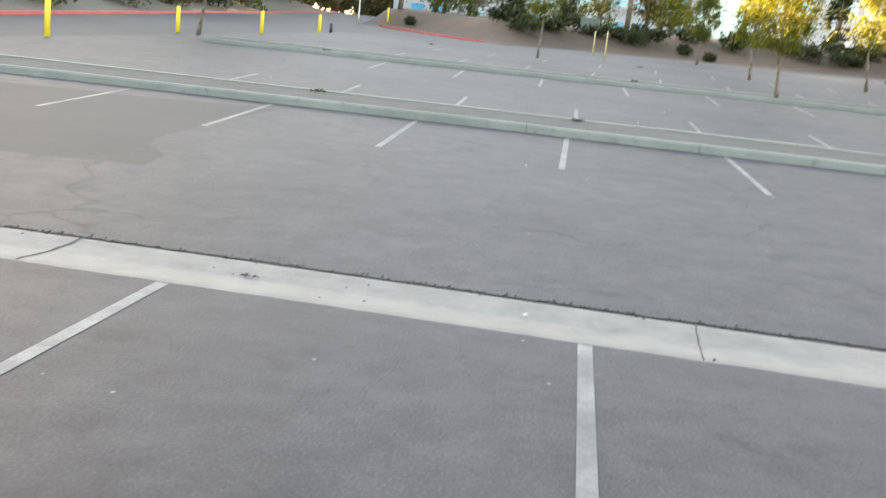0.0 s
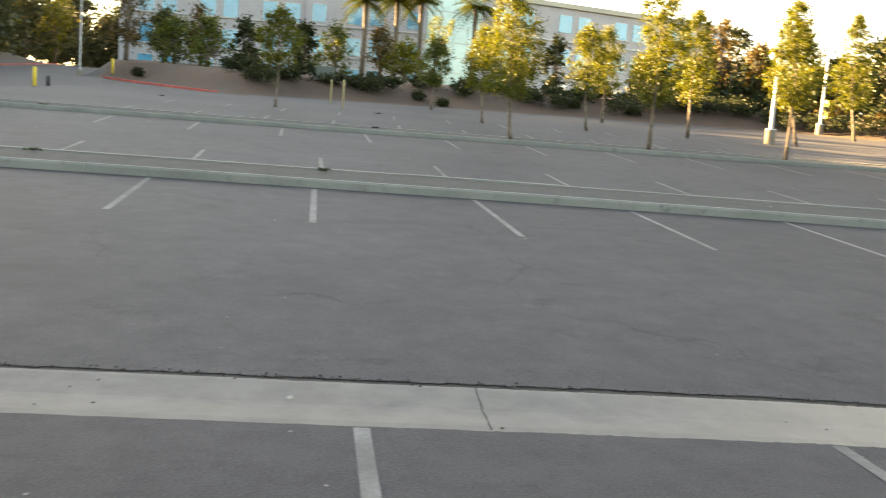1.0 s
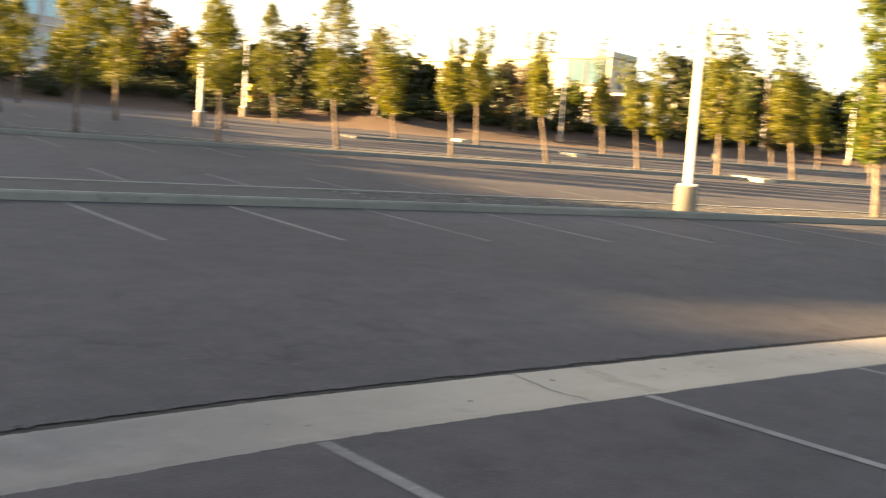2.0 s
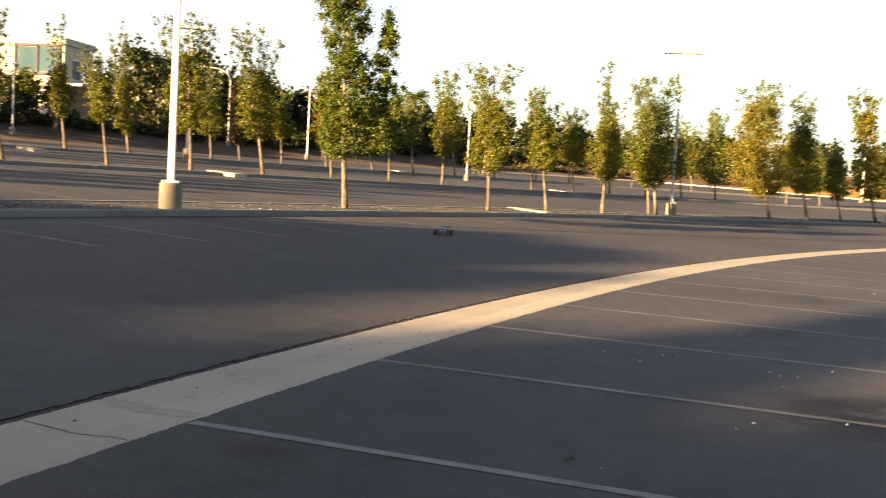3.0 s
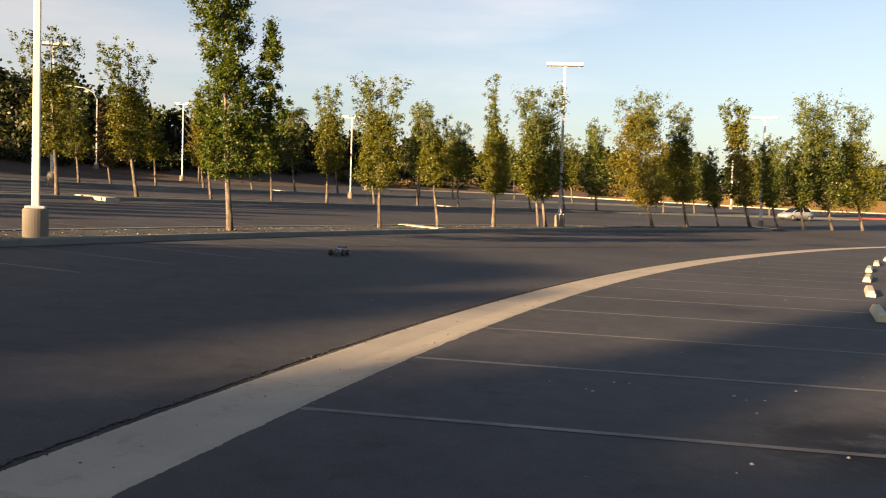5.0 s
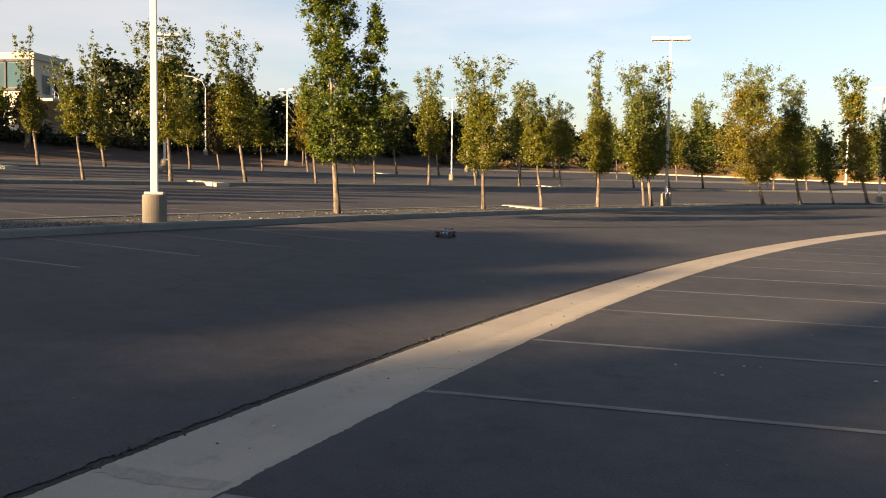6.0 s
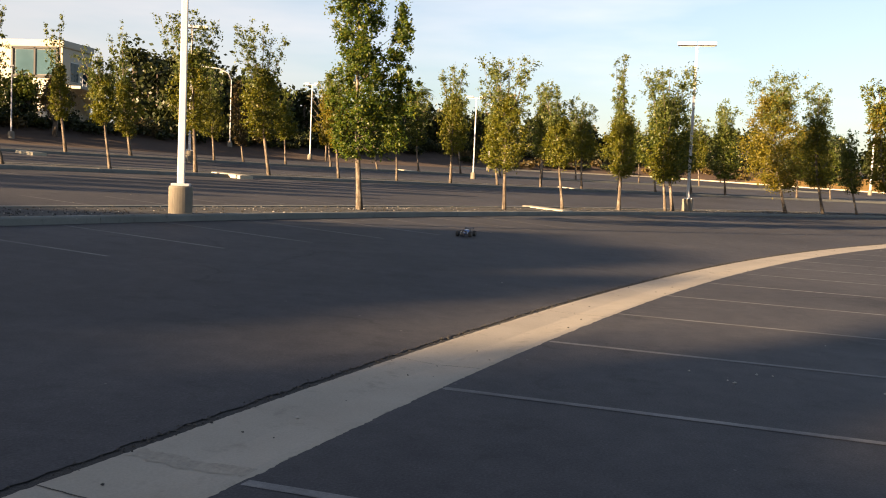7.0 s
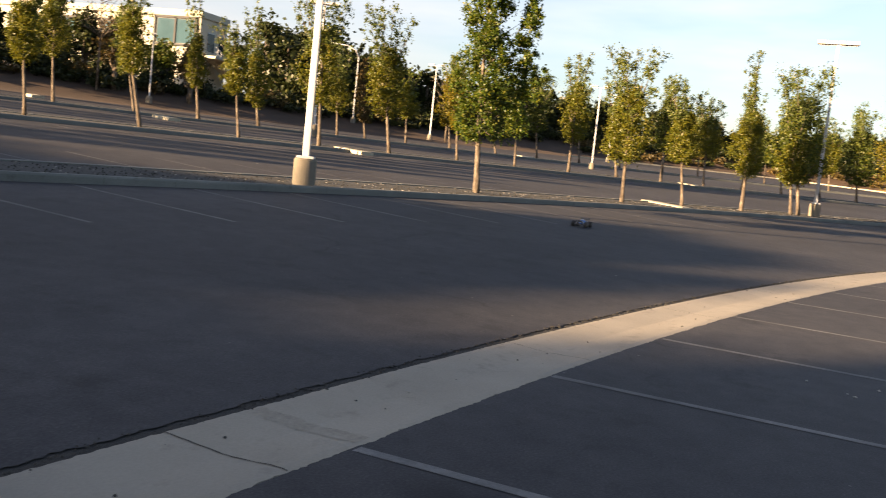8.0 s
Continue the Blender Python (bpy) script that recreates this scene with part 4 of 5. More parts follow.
# lamp posts
def lamp_post(x, y, height, kind="twin", base=True, turn=0.0):
    thick = 0.1 if base == "low" else 0.08 if base else 0.055
    e = tagged(base_at("lamp_post", x, y, ground(x, y) + (0.1 if base else 0), turn), "tall white twin headed lamp post on a round concrete base" if kind == "twin" else "tall grey lamp post with a curved arm", "lamp post", "car park lamp posts")
    z = 0.0
    if base is True:
        vs, fs = lathe([(0.265, -0.2), (0.265, 0.6), (0.25, 0.64)], 28)
        part("concrete_base", mesh_of("concrete_base", vs, fs, BASE, False), None, e, "round tan concrete base")
        z = 0.64
        bm = bmesh.new()
        box(bm, (0.4, 0.4, 0.06), pose(0, 0, z + 0.03), 0.01)
        part("base_plate", bm, POLE, e)
    else:
        vs, fs = lathe([(0.24, -0.2), (0.22, 0.38), (0.16, 0.5)], 20)
        part("concrete_base", mesh_of("concrete_base", vs, fs, BASE, False), None, e, "small concrete foot")
    bm = bmesh.new()
    box(bm, (thick * 2, thick * 2, height - z), pose(0, 0, (height + z) / 2), 0.02)
    for v in bm.verts:
        if v.co.z > height * 0.7:
            v.co.x *= 0.72
            v.co.y *= 0.72
    part("pole", bm, POLE, e)
    if kind == "twin":
        bm = bmesh.new()
        box(bm, (1.7 if base else 1.3, 0.07, 0.07), pose(0, 0, height - 0.03), 0.01)
        part("crossarm", bm, POLE, e)
        for s in (-1, 1):
            bm = bmesh.new()
            box(bm, (0.92, 0.38, 0.18) if base else (0.55, 0.3, 0.1), pose(s * (0.49 if base else 0.5), 0, height + 0.08), 0.03)
            part("lamp_head", bm, POLE, e)
    else:
        vs, fs = [], []
        tube(vs, fs, [(0, 0, height - 0.1), (-0.3, 0, height + 0.5), (-1.1, 0, height + 0.85), (-2.0, 0, height + 0.9)], [0.05, 0.045, 0.04, 0.035], 8)
        part("arm", mesh_of("arm", vs, fs, POLE, True), None, e)
        bm = bmesh.new()
        box(bm, (0.7, 0.28, 0.14), pose(-2.3, 0, height + 0.9), 0.05)
        part("lamp_head", bm, POLE, e)
    return e


for x, y, h, kind, base, turn in [
    (21.23, 11.34, 9.0, "twin", True, 110), (50.3, -2.38, 8.35, "twin", True, 85), (72.5, -19.4, 8.1, "twin", "low", 75),
    (28.0, 42.6, 6.2, "twin", True, 80), (44.4, 61.3, 5.9, "twin", True, 80), (-10.3, 82, 8.5, "twin", False, 80),
    (62.6, 43.9, 5.0, "twin", False, 35), (56.4, 27.4, 8.2, "twin", True, 110), (81.1, 35.0, 6.0, "cobra", False, -67), (84.9, 28.7, 6.9, "twin", False, 85),
    (74.1, 11.9, 6.3, "twin", False, 85), (101, 13.9, 7.0, "twin", False, 85), (115.9, -28.8, 7.9, "twin", "low", 85),
]:
    lamp_post(x, y, h, kind, base, turn)


# wheel stops, one to every second stall
def wheel_stop(x, y, turn, z):
    bm = bmesh.new()
    prof = [(-0.1, 0), (-0.1, 0.05), (-0.06, 0.13), (0.06, 0.13), (0.1, 0.05), (0.1, 0)]
    ends = []
    for s, k in ((-0.92, 0.75), (-0.86, 1), (0.86, 1), (0.92, 0.75)):
        ends.append([bm.verts.new((s, py * (0.9 if k < 1 else 1), pz * k)) for py, pz in prof])
    for p, q in zip(ends, ends[1:]):
        for i in range(6):
            bm.faces.new((p[i], p[(i + 1) % 6], q[(i + 1) % 6], q[i]))
    bm.faces.new(ends[0][::-1])
    bm.faces.new(ends[-1])
    bmesh.ops.recalc_face_normals(bm, faces=bm.faces)
    ob = part("wheel_stop", bm, CREAM)
    ob.matrix_world = pose(x, y, z, 0, 0, turn)
    return tagged(ob, "chipped cream concrete wheel stop on asphalt", "wheel stop", "wheel stops")


for k in range(-3, 9):
    a = 22.3 + 2.71 * (k - 2) - 0.045 * max(k - 2, 0) ** 2
    x, y = at(-5.33 + drift(a) + 0.07 * max(k - 2, 0), a)
    wheel_stop(x, y, -a + 0.75 * max(a - 22, 0) + (k * 7) % 3 - 1, 0.004)


# concrete flumes across the islands
def flume(r1, r2, a, wide):
    vs, fs = [], []
    n = 6
    for k in range(n):
        r = r1 + (r2 - r1) * k / (n - 1)
        for s, dz in ((-1, -0.1), (-1, 0.16), (-0.7, 0.172), (0.7, 0.172), (1, 0.16), (1, -0.1)):
            x, y = at(r, a + s * math.degrees(wide / 2 / (R0 + r)))
            vs.append((x, y, ground(x, y) + dz))
    for k in range(n - 1):
        for q in range(5):
            fs.append((6 * k + q, 6 * k + q + 1, 6 * k + q + 7, 6 * k + q + 6))
    fs += [tuple(range(6))[::-1], tuple(6 * (n - 1) + q for q in range(6))]
    ob = new("drain_flume", mesh_of("drain_flume", vs, fs, CREAM))
    tagged(ob, "cream concrete drain slab across the island", "drain slab", "drain slabs")


for r1, r2, a, w in ((11.2, 13.1, 28.05, 0.8), (26.2, 28.2, 26.4, 0.8), (39.2, 40.8, 25.4, 0.8), (49.1, 50.2, 24.3, 0.8), (42.4, 44.2, 37.6, 0.8), (27.2, 28.8, 38.5, 0.8), (11.2, 12.9, 46.0, 0.8)):
    flume(r1, r2, a, w)


# yellow bollards, posts and boxes
def bollard(x, y, h, mat, rad, label, name="bollard"):
    vs, fs = lathe([(rad, -0.1), (rad, h - rad * 0.6), (rad * 0.8, h - rad * 0.25), (rad * 0.35, h)], 16)
    ob = new(name, mesh_of(name, vs, fs, mat, True))
    ob.matrix_world = pose(x, y, ground(x, y))
    tagged(ob, label, name, "bollards" if name == "bollard" else "")


for x, y, h in ((-12.9, 27.7, 1.25), (-12.0, 37.4, 1.05), (-10.1, 44.0, 1.05), (-8.7, 52.0, 1.0), (-7.7, 81.1, 1.2)):
    bollard(x, y, h, YELLOW, 0.085, "yellow painted steel bollard on asphalt")
bollard(-8.4, 54.3, 0.55, BLACK, 0.1, "short dark stump on asphalt", "stump")
for x, y, h in ((7.3, 52.8, 1.6), (7.5, 60.0, 1.5)):
    bollard(x, y, h, POST, 0.04, "thin pale yellow marker post", "post")
bm = bmesh.new()
box(bm, (0.7, 0.5, 1.5), pose(0, 0, 0.75), 0.04)
ob = part("utility_box", bm, YELLOW)
ob.matrix_world = pose(47.3, 64.4, ground(47.3, 64.4))
tagged(ob, "small yellow metal utility box on the bank", "utility box")
bm = bmesh.new()
box(bm, (1.5, 1.0, 1.1), pose(0, 0, 0.55), 0.05)
ob = part("transformer_box", bm, grained("green grey metal", (0.045, 0.06, 0.05), (0.07, 0.09, 0.075), 1, 30, 0.6, 0.1))
ob.matrix_world = pose(8.6, 73.5, ground(8.6, 73.5))
tagged(ob, "grey green transformer cabinet on the bank", "cabinet")


# red kerbs along the drive
def kerb_run(points, name="red_kerb"):
    vs, fs = [], []
    n = 0
    pts = []
    for p, q in zip(points, points[1:]):
        k = max(2, int(math.dist(p, q) / 2))
        pts += [(p[0] + (q[0] - p[0]) * i / k, p[1] + (q[1] - p[1]) * i / k) for i in range(k)]
    pts.append(points[-1])
    for i, p in enumerate(pts):
        a, b = pts[max(i - 1, 0)], pts[min(i + 1, len(pts) - 1)]
        d = Vector((b[0] - a[0], b[1] - a[1])).normalized()
        for s, z in ((-0.09, -0.1), (-0.09, 0.15), (0.07, 0.15), (0.09, 0.13), (0.09, -0.1)):
            x, y = p[0] - d.y * s, p[1] + d.x * s
            vs.append((x, y, SLOPE * min(max(ring(x, y)[0] - 0.9, 0), 120) + z))
    m = len(pts)
    for i in range(m - 1):
        for q in range(4):
            fs.append((5 * i + q, 5 * i + q + 1, 5 * i + q + 6, 5 * i + q + 5))
    fs += [(4, 3, 2, 1, 0), tuple(5 * (m - 1) + q for q in range(5))]
    tagged(new(name, mesh_of(name, vs, fs, RED)), "faded red painted concrete kerb along the drive", "kerb", kind="structure")


kerb_run([(-19.0, 21), (-19.0, 60), (-19.0, 110), (-19.2, 168)])
kerb_run([(-9.0, 165), (-9.0, 90), (-8.6, 80.5), (-6.8, 76), (-3.5, 70), (0.5, 63.5)])
kerb_run([(104, -36.5), (108, -41), (110, -47), (111, -56)])


# bushes
def bush(seed, x, y, w, h, kind="wood", leaves=480, size=0.15):
    rng = np.random.default_rng(seed)
    n = 26
    a, q = rng.uniform(0, 6.283, n), rng.uniform(0, 1, n) ** 0.5
    cs = np.stack([np.cos(a) * q * w * 0.4, np.sin(a) * q * w * 0.4, h * (0.25 + 0.5 * rng.uniform(0, 1, n) * (1 - 0.4 * q))], 1)
    ob = new("bush", quads_mesh("bush", leaf_cloud(rng, cs, np.full(n, min(w, h) * 0.3), leaves, size), LEAVES[kind]))
    ob.matrix_world = pose(x, y, ground(x, y) - 0.03)
    tagged(ob, "rounded dark green clipped bush on dry soil" if kind == "wood" else "dry brown shrub on the soil bank", "bush", "bushes on the bank")


BUSHES = [
    (3.3, 68.6, 3.0, 1.6), (11.8, 71.2, 2.0, 1.5), (15.4, 70.1, 1.1, 0.9), (17.0, 68.7, 1.0, 0.7), (25.1, 71.3, 2.3, 1.7), (27.0, 70.4, 1.8, 1.5), (28.3, 70.5, 1.0, 0.8),
    (31.5, 68.9, 2.6, 1.9), (32.6, 68.6, 1.4, 0.9), (34.2, 69.6, 2.9, 1.9), (36.2, 69.6, 2.9, 1.8), (38.0, 69.2, 2.9, 1.9), (39.9, 68.9, 2.9, 1.8), (41.6, 68.4, 2.9, 1.9),
    (43.4, 66.5, 2.3, 1.2), (43.9, 64.1, 2.6, 1.5), (44.9, 62.7, 1.8, 1.5), (45.8, 60.9, 2.2, 1.7), (46.7, 58.8, 2.8, 2.0), (-5.7, 81.0, 0.9, 0.8), (5.7, 72.3, 2.2, 1.1), (1.4, 72, 2.4, 1.2),
]
for k, row in enumerate(BUSHES):
    bush(700 + k, *row, "wood", 1700, 0.075)
for k in range(16):
    bush(740 + k, -21.5 - 1.5 * (k % 3), 26 + 3.4 * k, 3.2, 1.5 + 0.3 * (k % 2), "wood" if k % 4 else "rust")
rng = np.random.default_rng(9)
for k in range(46):
    a = 21 + 55 * k / 45 + rng.uniform(-0.4, 0.4)
    x, y = at(float(np.interp(a, BANK_A, BANK_R)) + rng.uniform(5.5, 10), a)
    s = rng.uniform(0.9, 2.0)
    bush(760 + k, x, y, s * 1.8, s, "rust" if k % 5 == 0 or a > 54 and k % 2 else "wood")

for k in range(62):
    a = 20.5 + 38 * k / 61 + rng.uniform(-0.15, 0.15)
    x, y = at(float(np.interp(a, BANK_A, BANK_R)) + 7 + rng.uniform(-0.8, 0.8), a)
    bush(830 + k, x, y, 4.0, rng.uniform(1.7, 2.6) * (0.42 if 26.8 < a < 33.7 else 1))
for k in range(34):
    a = 22 + 20 * k / 33 + rng.uniform(-0.2, 0.2)
    x, y = at(float(np.interp(a, BANK_A, BANK_R)) + 5.6 + rng.uniform(-0.8, 0.8), a)
    bush(900 + k, x, y, rng.uniform(1.8, 3.4), rng.uniform(0.7, 1.3), "rust" if k % 6 == 0 else "wood")
vs, fs = [], []
for k in range(40):
    a = 46 + 20 * k / 39 + rng.uniform(-0.25, 0.25)
    x, y = at(float(np.interp(a, BANK_A, BANK_R)) + rng.uniform(2, 6.5), a)
    bush(950 + k, x, y, rng.uniform(1.6, 3.2), rng.uniform(0.6, 1.2), "rust" if k % 3 else "wood")
for k in range(28):
    a = 6.8 + 13.5 * k / 27 + rng.uniform(-0.2, 0.2)
    x, y = at(float(np.interp(a, BANK_A, BANK_R)) + rng.uniform(5, 8.5), a)
    if x > -7.5:
        bush(1000 + k, x, y, rng.uniform(1.8, 3.2), rng.uniform(1.0, 1.7))
vs, fs = [], []
for k in range(120):
    a = 44 + 31 * k / 119
    r = float(np.interp(a, BANK_A, BANK_R)) - 0.3
    for dr, dz in ((0, -0.1), (0, 0.15), (0.2, 0.15), (0.2, -0.1)):
        x, y = at(r + dr, a)
        vs.append((x, y, SLOPE * (r - 0.9) + dz))
fs = [(4 * k + q, 4 * k + q + 1, 4 * k + q + 5, 4 * k + q + 4) for k in range(119) for q in range(3)]
tagged(new("bank_kerb", mesh_of("bank_kerb", vs, fs, CREAM)), "pale concrete kerb at the foot of the bank", "kerb", kind="structure")


# palms
def palm(seed, x, y, height, spread):
    rng = np.random.default_rng(seed)
    e = tagged(base_at("palm_tree", x, y, ground(x, y)), "tall palm with a rough trunk and drooping fronds", "palm", "palms by the offices")
    vs, fs = [], []
    tube(vs, fs, [(0, 0, -0.2), (0.1, 0, height * 0.5), (0.05, 0.1, height)], [0.35, 0.26, 0.3], 9)
    part("trunk", mesh_of("trunk", vs, fs, BARK, True), None, e)
    quads = []
    for k in range(64):
        a, up = rng.uniform(0, 6.283), rng.uniform(-0.7, 1.2)
        d = np.array([math.cos(a), math.sin(a), 0])
        side = np.array([-math.sin(a), math.cos(a), 0])
        long = spread * rng.uniform(0.8, 1.1)
        for i in range(14):
            t = (i + 1) / 14
            p = np.array([0.05, 0.1, height]) + d * long * t * math.cos(up * 0.6) + np.array([0, 0, long * (math.sin(up) * t - 0.75 * t * t)])
            leaf = 0.55 * spread * 0.45 * math.sin(math.pi * min(t + 0.15, 1)) + 0.08
            for s in (-1, 1):
                tip = p + (side * s * 0.8 + d * 0.5 + np.array([0, 0, -0.35])) * leaf
                w = d * 0.07
                quads += [p - w, p + w, tip + w * 0.3, tip - w * 0.3]
    part("fronds", quads_mesh("fronds", np.array(quads), LEAVES["dark"]), None, e)


for k, (x, y, h, s) in enumerate([(17.5, 112, 9.2, 3.7), (21.5, 113, 9.7, 3.7), (24.7, 114, 9.9, 3.7), (31.6, 114, 9.9, 3.7), (111, 47, 6.5, 3.0), (116, 44, 6.0, 3.0), (121, 26, 7.0, 3.0), (96, 56, 5.0, 2.4), (101, 54, 5.2, 2.4)]):
    palm(850 + k, x, y, h, s)


# office building with blue windows and a glass atrium
def facade_box(parent, name, x1, x2, y1, y2, z1, z2, mat, label="", bevel=0.05):
    bm = bmesh.new()
    box(bm, (x2 - x1, y2 - y1, z2 - z1), pose((x1 + x2) / 2, (y1 + y2) / 2, (z1 + z2) / 2), bevel)
    return part(name, bm, mat, parent, label)


office = tagged(base_at("office_building", -8, 117, 6.5, 9.5), "three storey grey office building with blue windows", "building")
facade_box(office, "wall", 45, 88, 2.4, 30, -1, 14.2, PANEL)
facade_box(office, "roof", 44.6, 88.4, 2.0, 30, 14.2, 14.9, STUCCO, "pale flat roof edge")
for z in (4.6, 9.4):
    facade_box(office, "floor_band", 45, 88, 2.2, 2.42, z, z + 0.25, STEEL, "grey floor band")
# the west wing turns away from the atrium and steps down
wing = tagged(base_at("office_wing", 27.5, 122.9, 6.5, -10), "grey panelled office wing with turquoise windows", "building")
facade_box(wing, "wall", -16, 0, 0.3, 16, -2, 13.1, PANEL)
facade_box(wing, "wall", -40, -16.05, 0.8, 16, -2, 12.0, PANEL)
facade_box(wing, "roof", -16.2, 0.2, 0.0, 16, 13.1, 13.6, STUCCO, "pale flat roof edge")
facade_box(wing, "roof", -40.2, -16.25, 0.5, 16, 12.0, 12.5, STUCCO, "pale flat roof edge")
for z in (3.9, 7.9):
    facade_box(wing, "floor_band", -16, 0, 0.12, 0.32, z, z + 0.2, STEEL, "grey floor band")
    facade_box(wing, "floor_band", -40, -16.05, 0.62, 0.82, z, z + 0.2, STEEL, "grey floor band")


def window(parent, x, z, y, w, h, glass):
    f = facade_box(parent, "window", x - 0.08, x + w + 0.08, y - 0.06, y + 0.02, z - 0.08, z + h + 0.08, STEEL, "", 0.02)
    facade_box(f, "pane", x, x + w, y - 0.09, y - 0.064, z, z + h, glass, "", 0.0)


for z in (1.0, 6.0, 10.8):
    for x in (48, 51.2, 57.5, 60.7, 67, 70.2, 76.5, 79.7, 84):
        window(office, x, z, 2.4, 2.1, 2.4, BLUE_GLASS)
for z in (0.4, 4.4, 8.45):
    for x in (-15.1, -10.4, -7.5, -2.6):
        window(wing, x, z, 0.3, 1.8, 2.2, BLUE_GLASS)
    for x in (-37.5, -34.6, -29.6, -26.7, -21.6, -18.6):
        window(wing, x, z - 0.3, 0.8, 1.9, 2.4, BLUE_GLASS)
atrium = facade_box(office, "atrium", 36.4, 44.6, 1.2, 8, -1, 15.6, STEEL, "curtain wall of pale green glass")
for i in range(4):
    for k in range(8):
        facade_box(atrium, "pane", 36.5 + 2.02 * i, 38.44 + 2.02 * i, 1.1, 1.19, -0.6 + 2.0 * k, 1.3 + 2.0 * k, PALE_GLASS, "", 0.0)

# white stucco building with a glass corner and outside stairs
house = tagged(base_at("stucco_building", 89.4, 56.6, 5.4, 0), "white stucco building with glass corner and outside stairs", "building")
facade_box(house, "wall", 0, 5.5, 0, 37, -1, 8.2, STUCCO)
facade_box(house, "parapet", -0.2, 5.7, -0.2, 37.2, 8.2, 8.9, STUCCO, "pale parapet")


def house_window(y, w, z, h, n, glass, label):
    f = facade_box(house, "window", -0.06, 0.03, y, y + w, z, z + h, BLACK, label, 0.02)
    for i in range(n):
        facade_box(f, "mullion", -0.2, -0.1, y - 0.1 + w / n * i, y + 0.1 + w / n * i, z, z + h, BRONZE, "", 0.0)
        facade_box(f, "pane", -0.09, -0.065, y + 0.22 + (w - 0.4) / n * i, y + 0.12 + (w - 0.4) / n * (i + 1), z + 0.2, z + h - 0.2, glass, "", 0.0)


    facade_box(f, "mullion", -0.2, -0.1, y - 0.1 + w, y + 0.1 + w, z, z + h, BRONZE, "", 0.0)
    for q in (z - 0.1, z + h - 0.12):
        facade_box(f, "rail", -0.2, -0.1, y - 0.1, y + w + 0.1, q, q + 0.22, BRONZE, "", 0.0)


house_window(0.5, 5.0, 5.2, 2.9, 2, SKY_GLASS, "large dark framed corner window")
for y in (8.4, 14.6, 20.8, 27.0):
    house_window(y, 3.6, 5.2, 2.2, 2, SKY_GLASS, "wide upper window")
for y in (9.5, 19.0, 26.0):
    house_window(y, 3.0, 0.2, 2.8, 1, DARK_GLASS, "dark ground floor window")
for x in (1.4, 3.6):
    f = facade_box(house, "window", x, x + 1.5, -0.06, 0.03, 4.8, 6.9, STEEL, "dark side window", 0.02)
    for i in range(2):
        facade_box(f, "pane", x + 0.06 + 0.7 * i, x + 0.72 + 0.7 * i, -0.09, -0.065, 4.9, 6.8, SIDE_GLASS, "", 0.0)
facade_box(house, "canopy", -1.6, 6, -3.0, 1, 3.9, 4.2, STUCCO, "pale canopy slab")
for n, (x1, z1, x2, z2) in enumerate(((0.5, 4.2, 5.5, 2.1), (5.5, 2.1, 0.5, -0.6))):
    y = -1.2 - 1.3 * n
    bm = bmesh.new()
    long, ang = math.hypot(x2 - x1, z2 - z1), math.degrees(math.atan2(z1 - z2, x2 - x1))
    box(bm, (long, 1.1, 0.3), pose((x1 + x2) / 2, y, (z1 + z2) / 2, 0, ang, 0), 0.02)
    flight = part("stair_flight", bm, STUCCO, house, "white stair flight")
    for k in range(2):
        bm = bmesh.new()
        box(bm, (long, 0.06, 0.08), pose((x1 + x2) / 2, y - 0.55, (z1 + z2) / 2 + 0.6 + 0.5 * k, 0, ang, 0), 0.01)
        part("handrail", bm, POLE, flight, "white handrail")
    for k in range(7):
        t = (k + 0.5) / 7
        bm = bmesh.new()
        cyl(bm, 0.025, 0.025, 1.1, pose(x1 + (x2 - x1) * t, y - 0.55, z1 + (z2 - z1) * t + 0.6), 8)
        part("baluster", bm, POLE, flight)


# parked silver car
def wheel(parent, x, y, r, w, rim_mat, name="wheel"):
    vs, fs = lathe([(r * 0.62, -w / 2), (r * 0.9, -w / 2), (r, -w * 0.3), (r, w * 0.3), (r * 0.9, w / 2), (r * 0.62, w / 2)], 20)
    rot = pose(0, 0, 0, 90, 0, 0)
    wh = part(name, mesh_of("tyre", [rot @ Vector(v) for v in vs], fs, RUBBER, True), None, parent, "black rubber tyre")
    wh.matrix_local = pose(x, y, r)
    vs, fs = lathe([(r * 0.2, -w * 0.53), (r * 0.62, -w * 0.5), (r * 0.62, w * 0.5), (r * 0.2, w * 0.53)], 16)
    part("rim", mesh_of("rim", [rot @ Vector(v) for v in vs], fs, rim_mat), None, wh, "pale rim")
    return wh


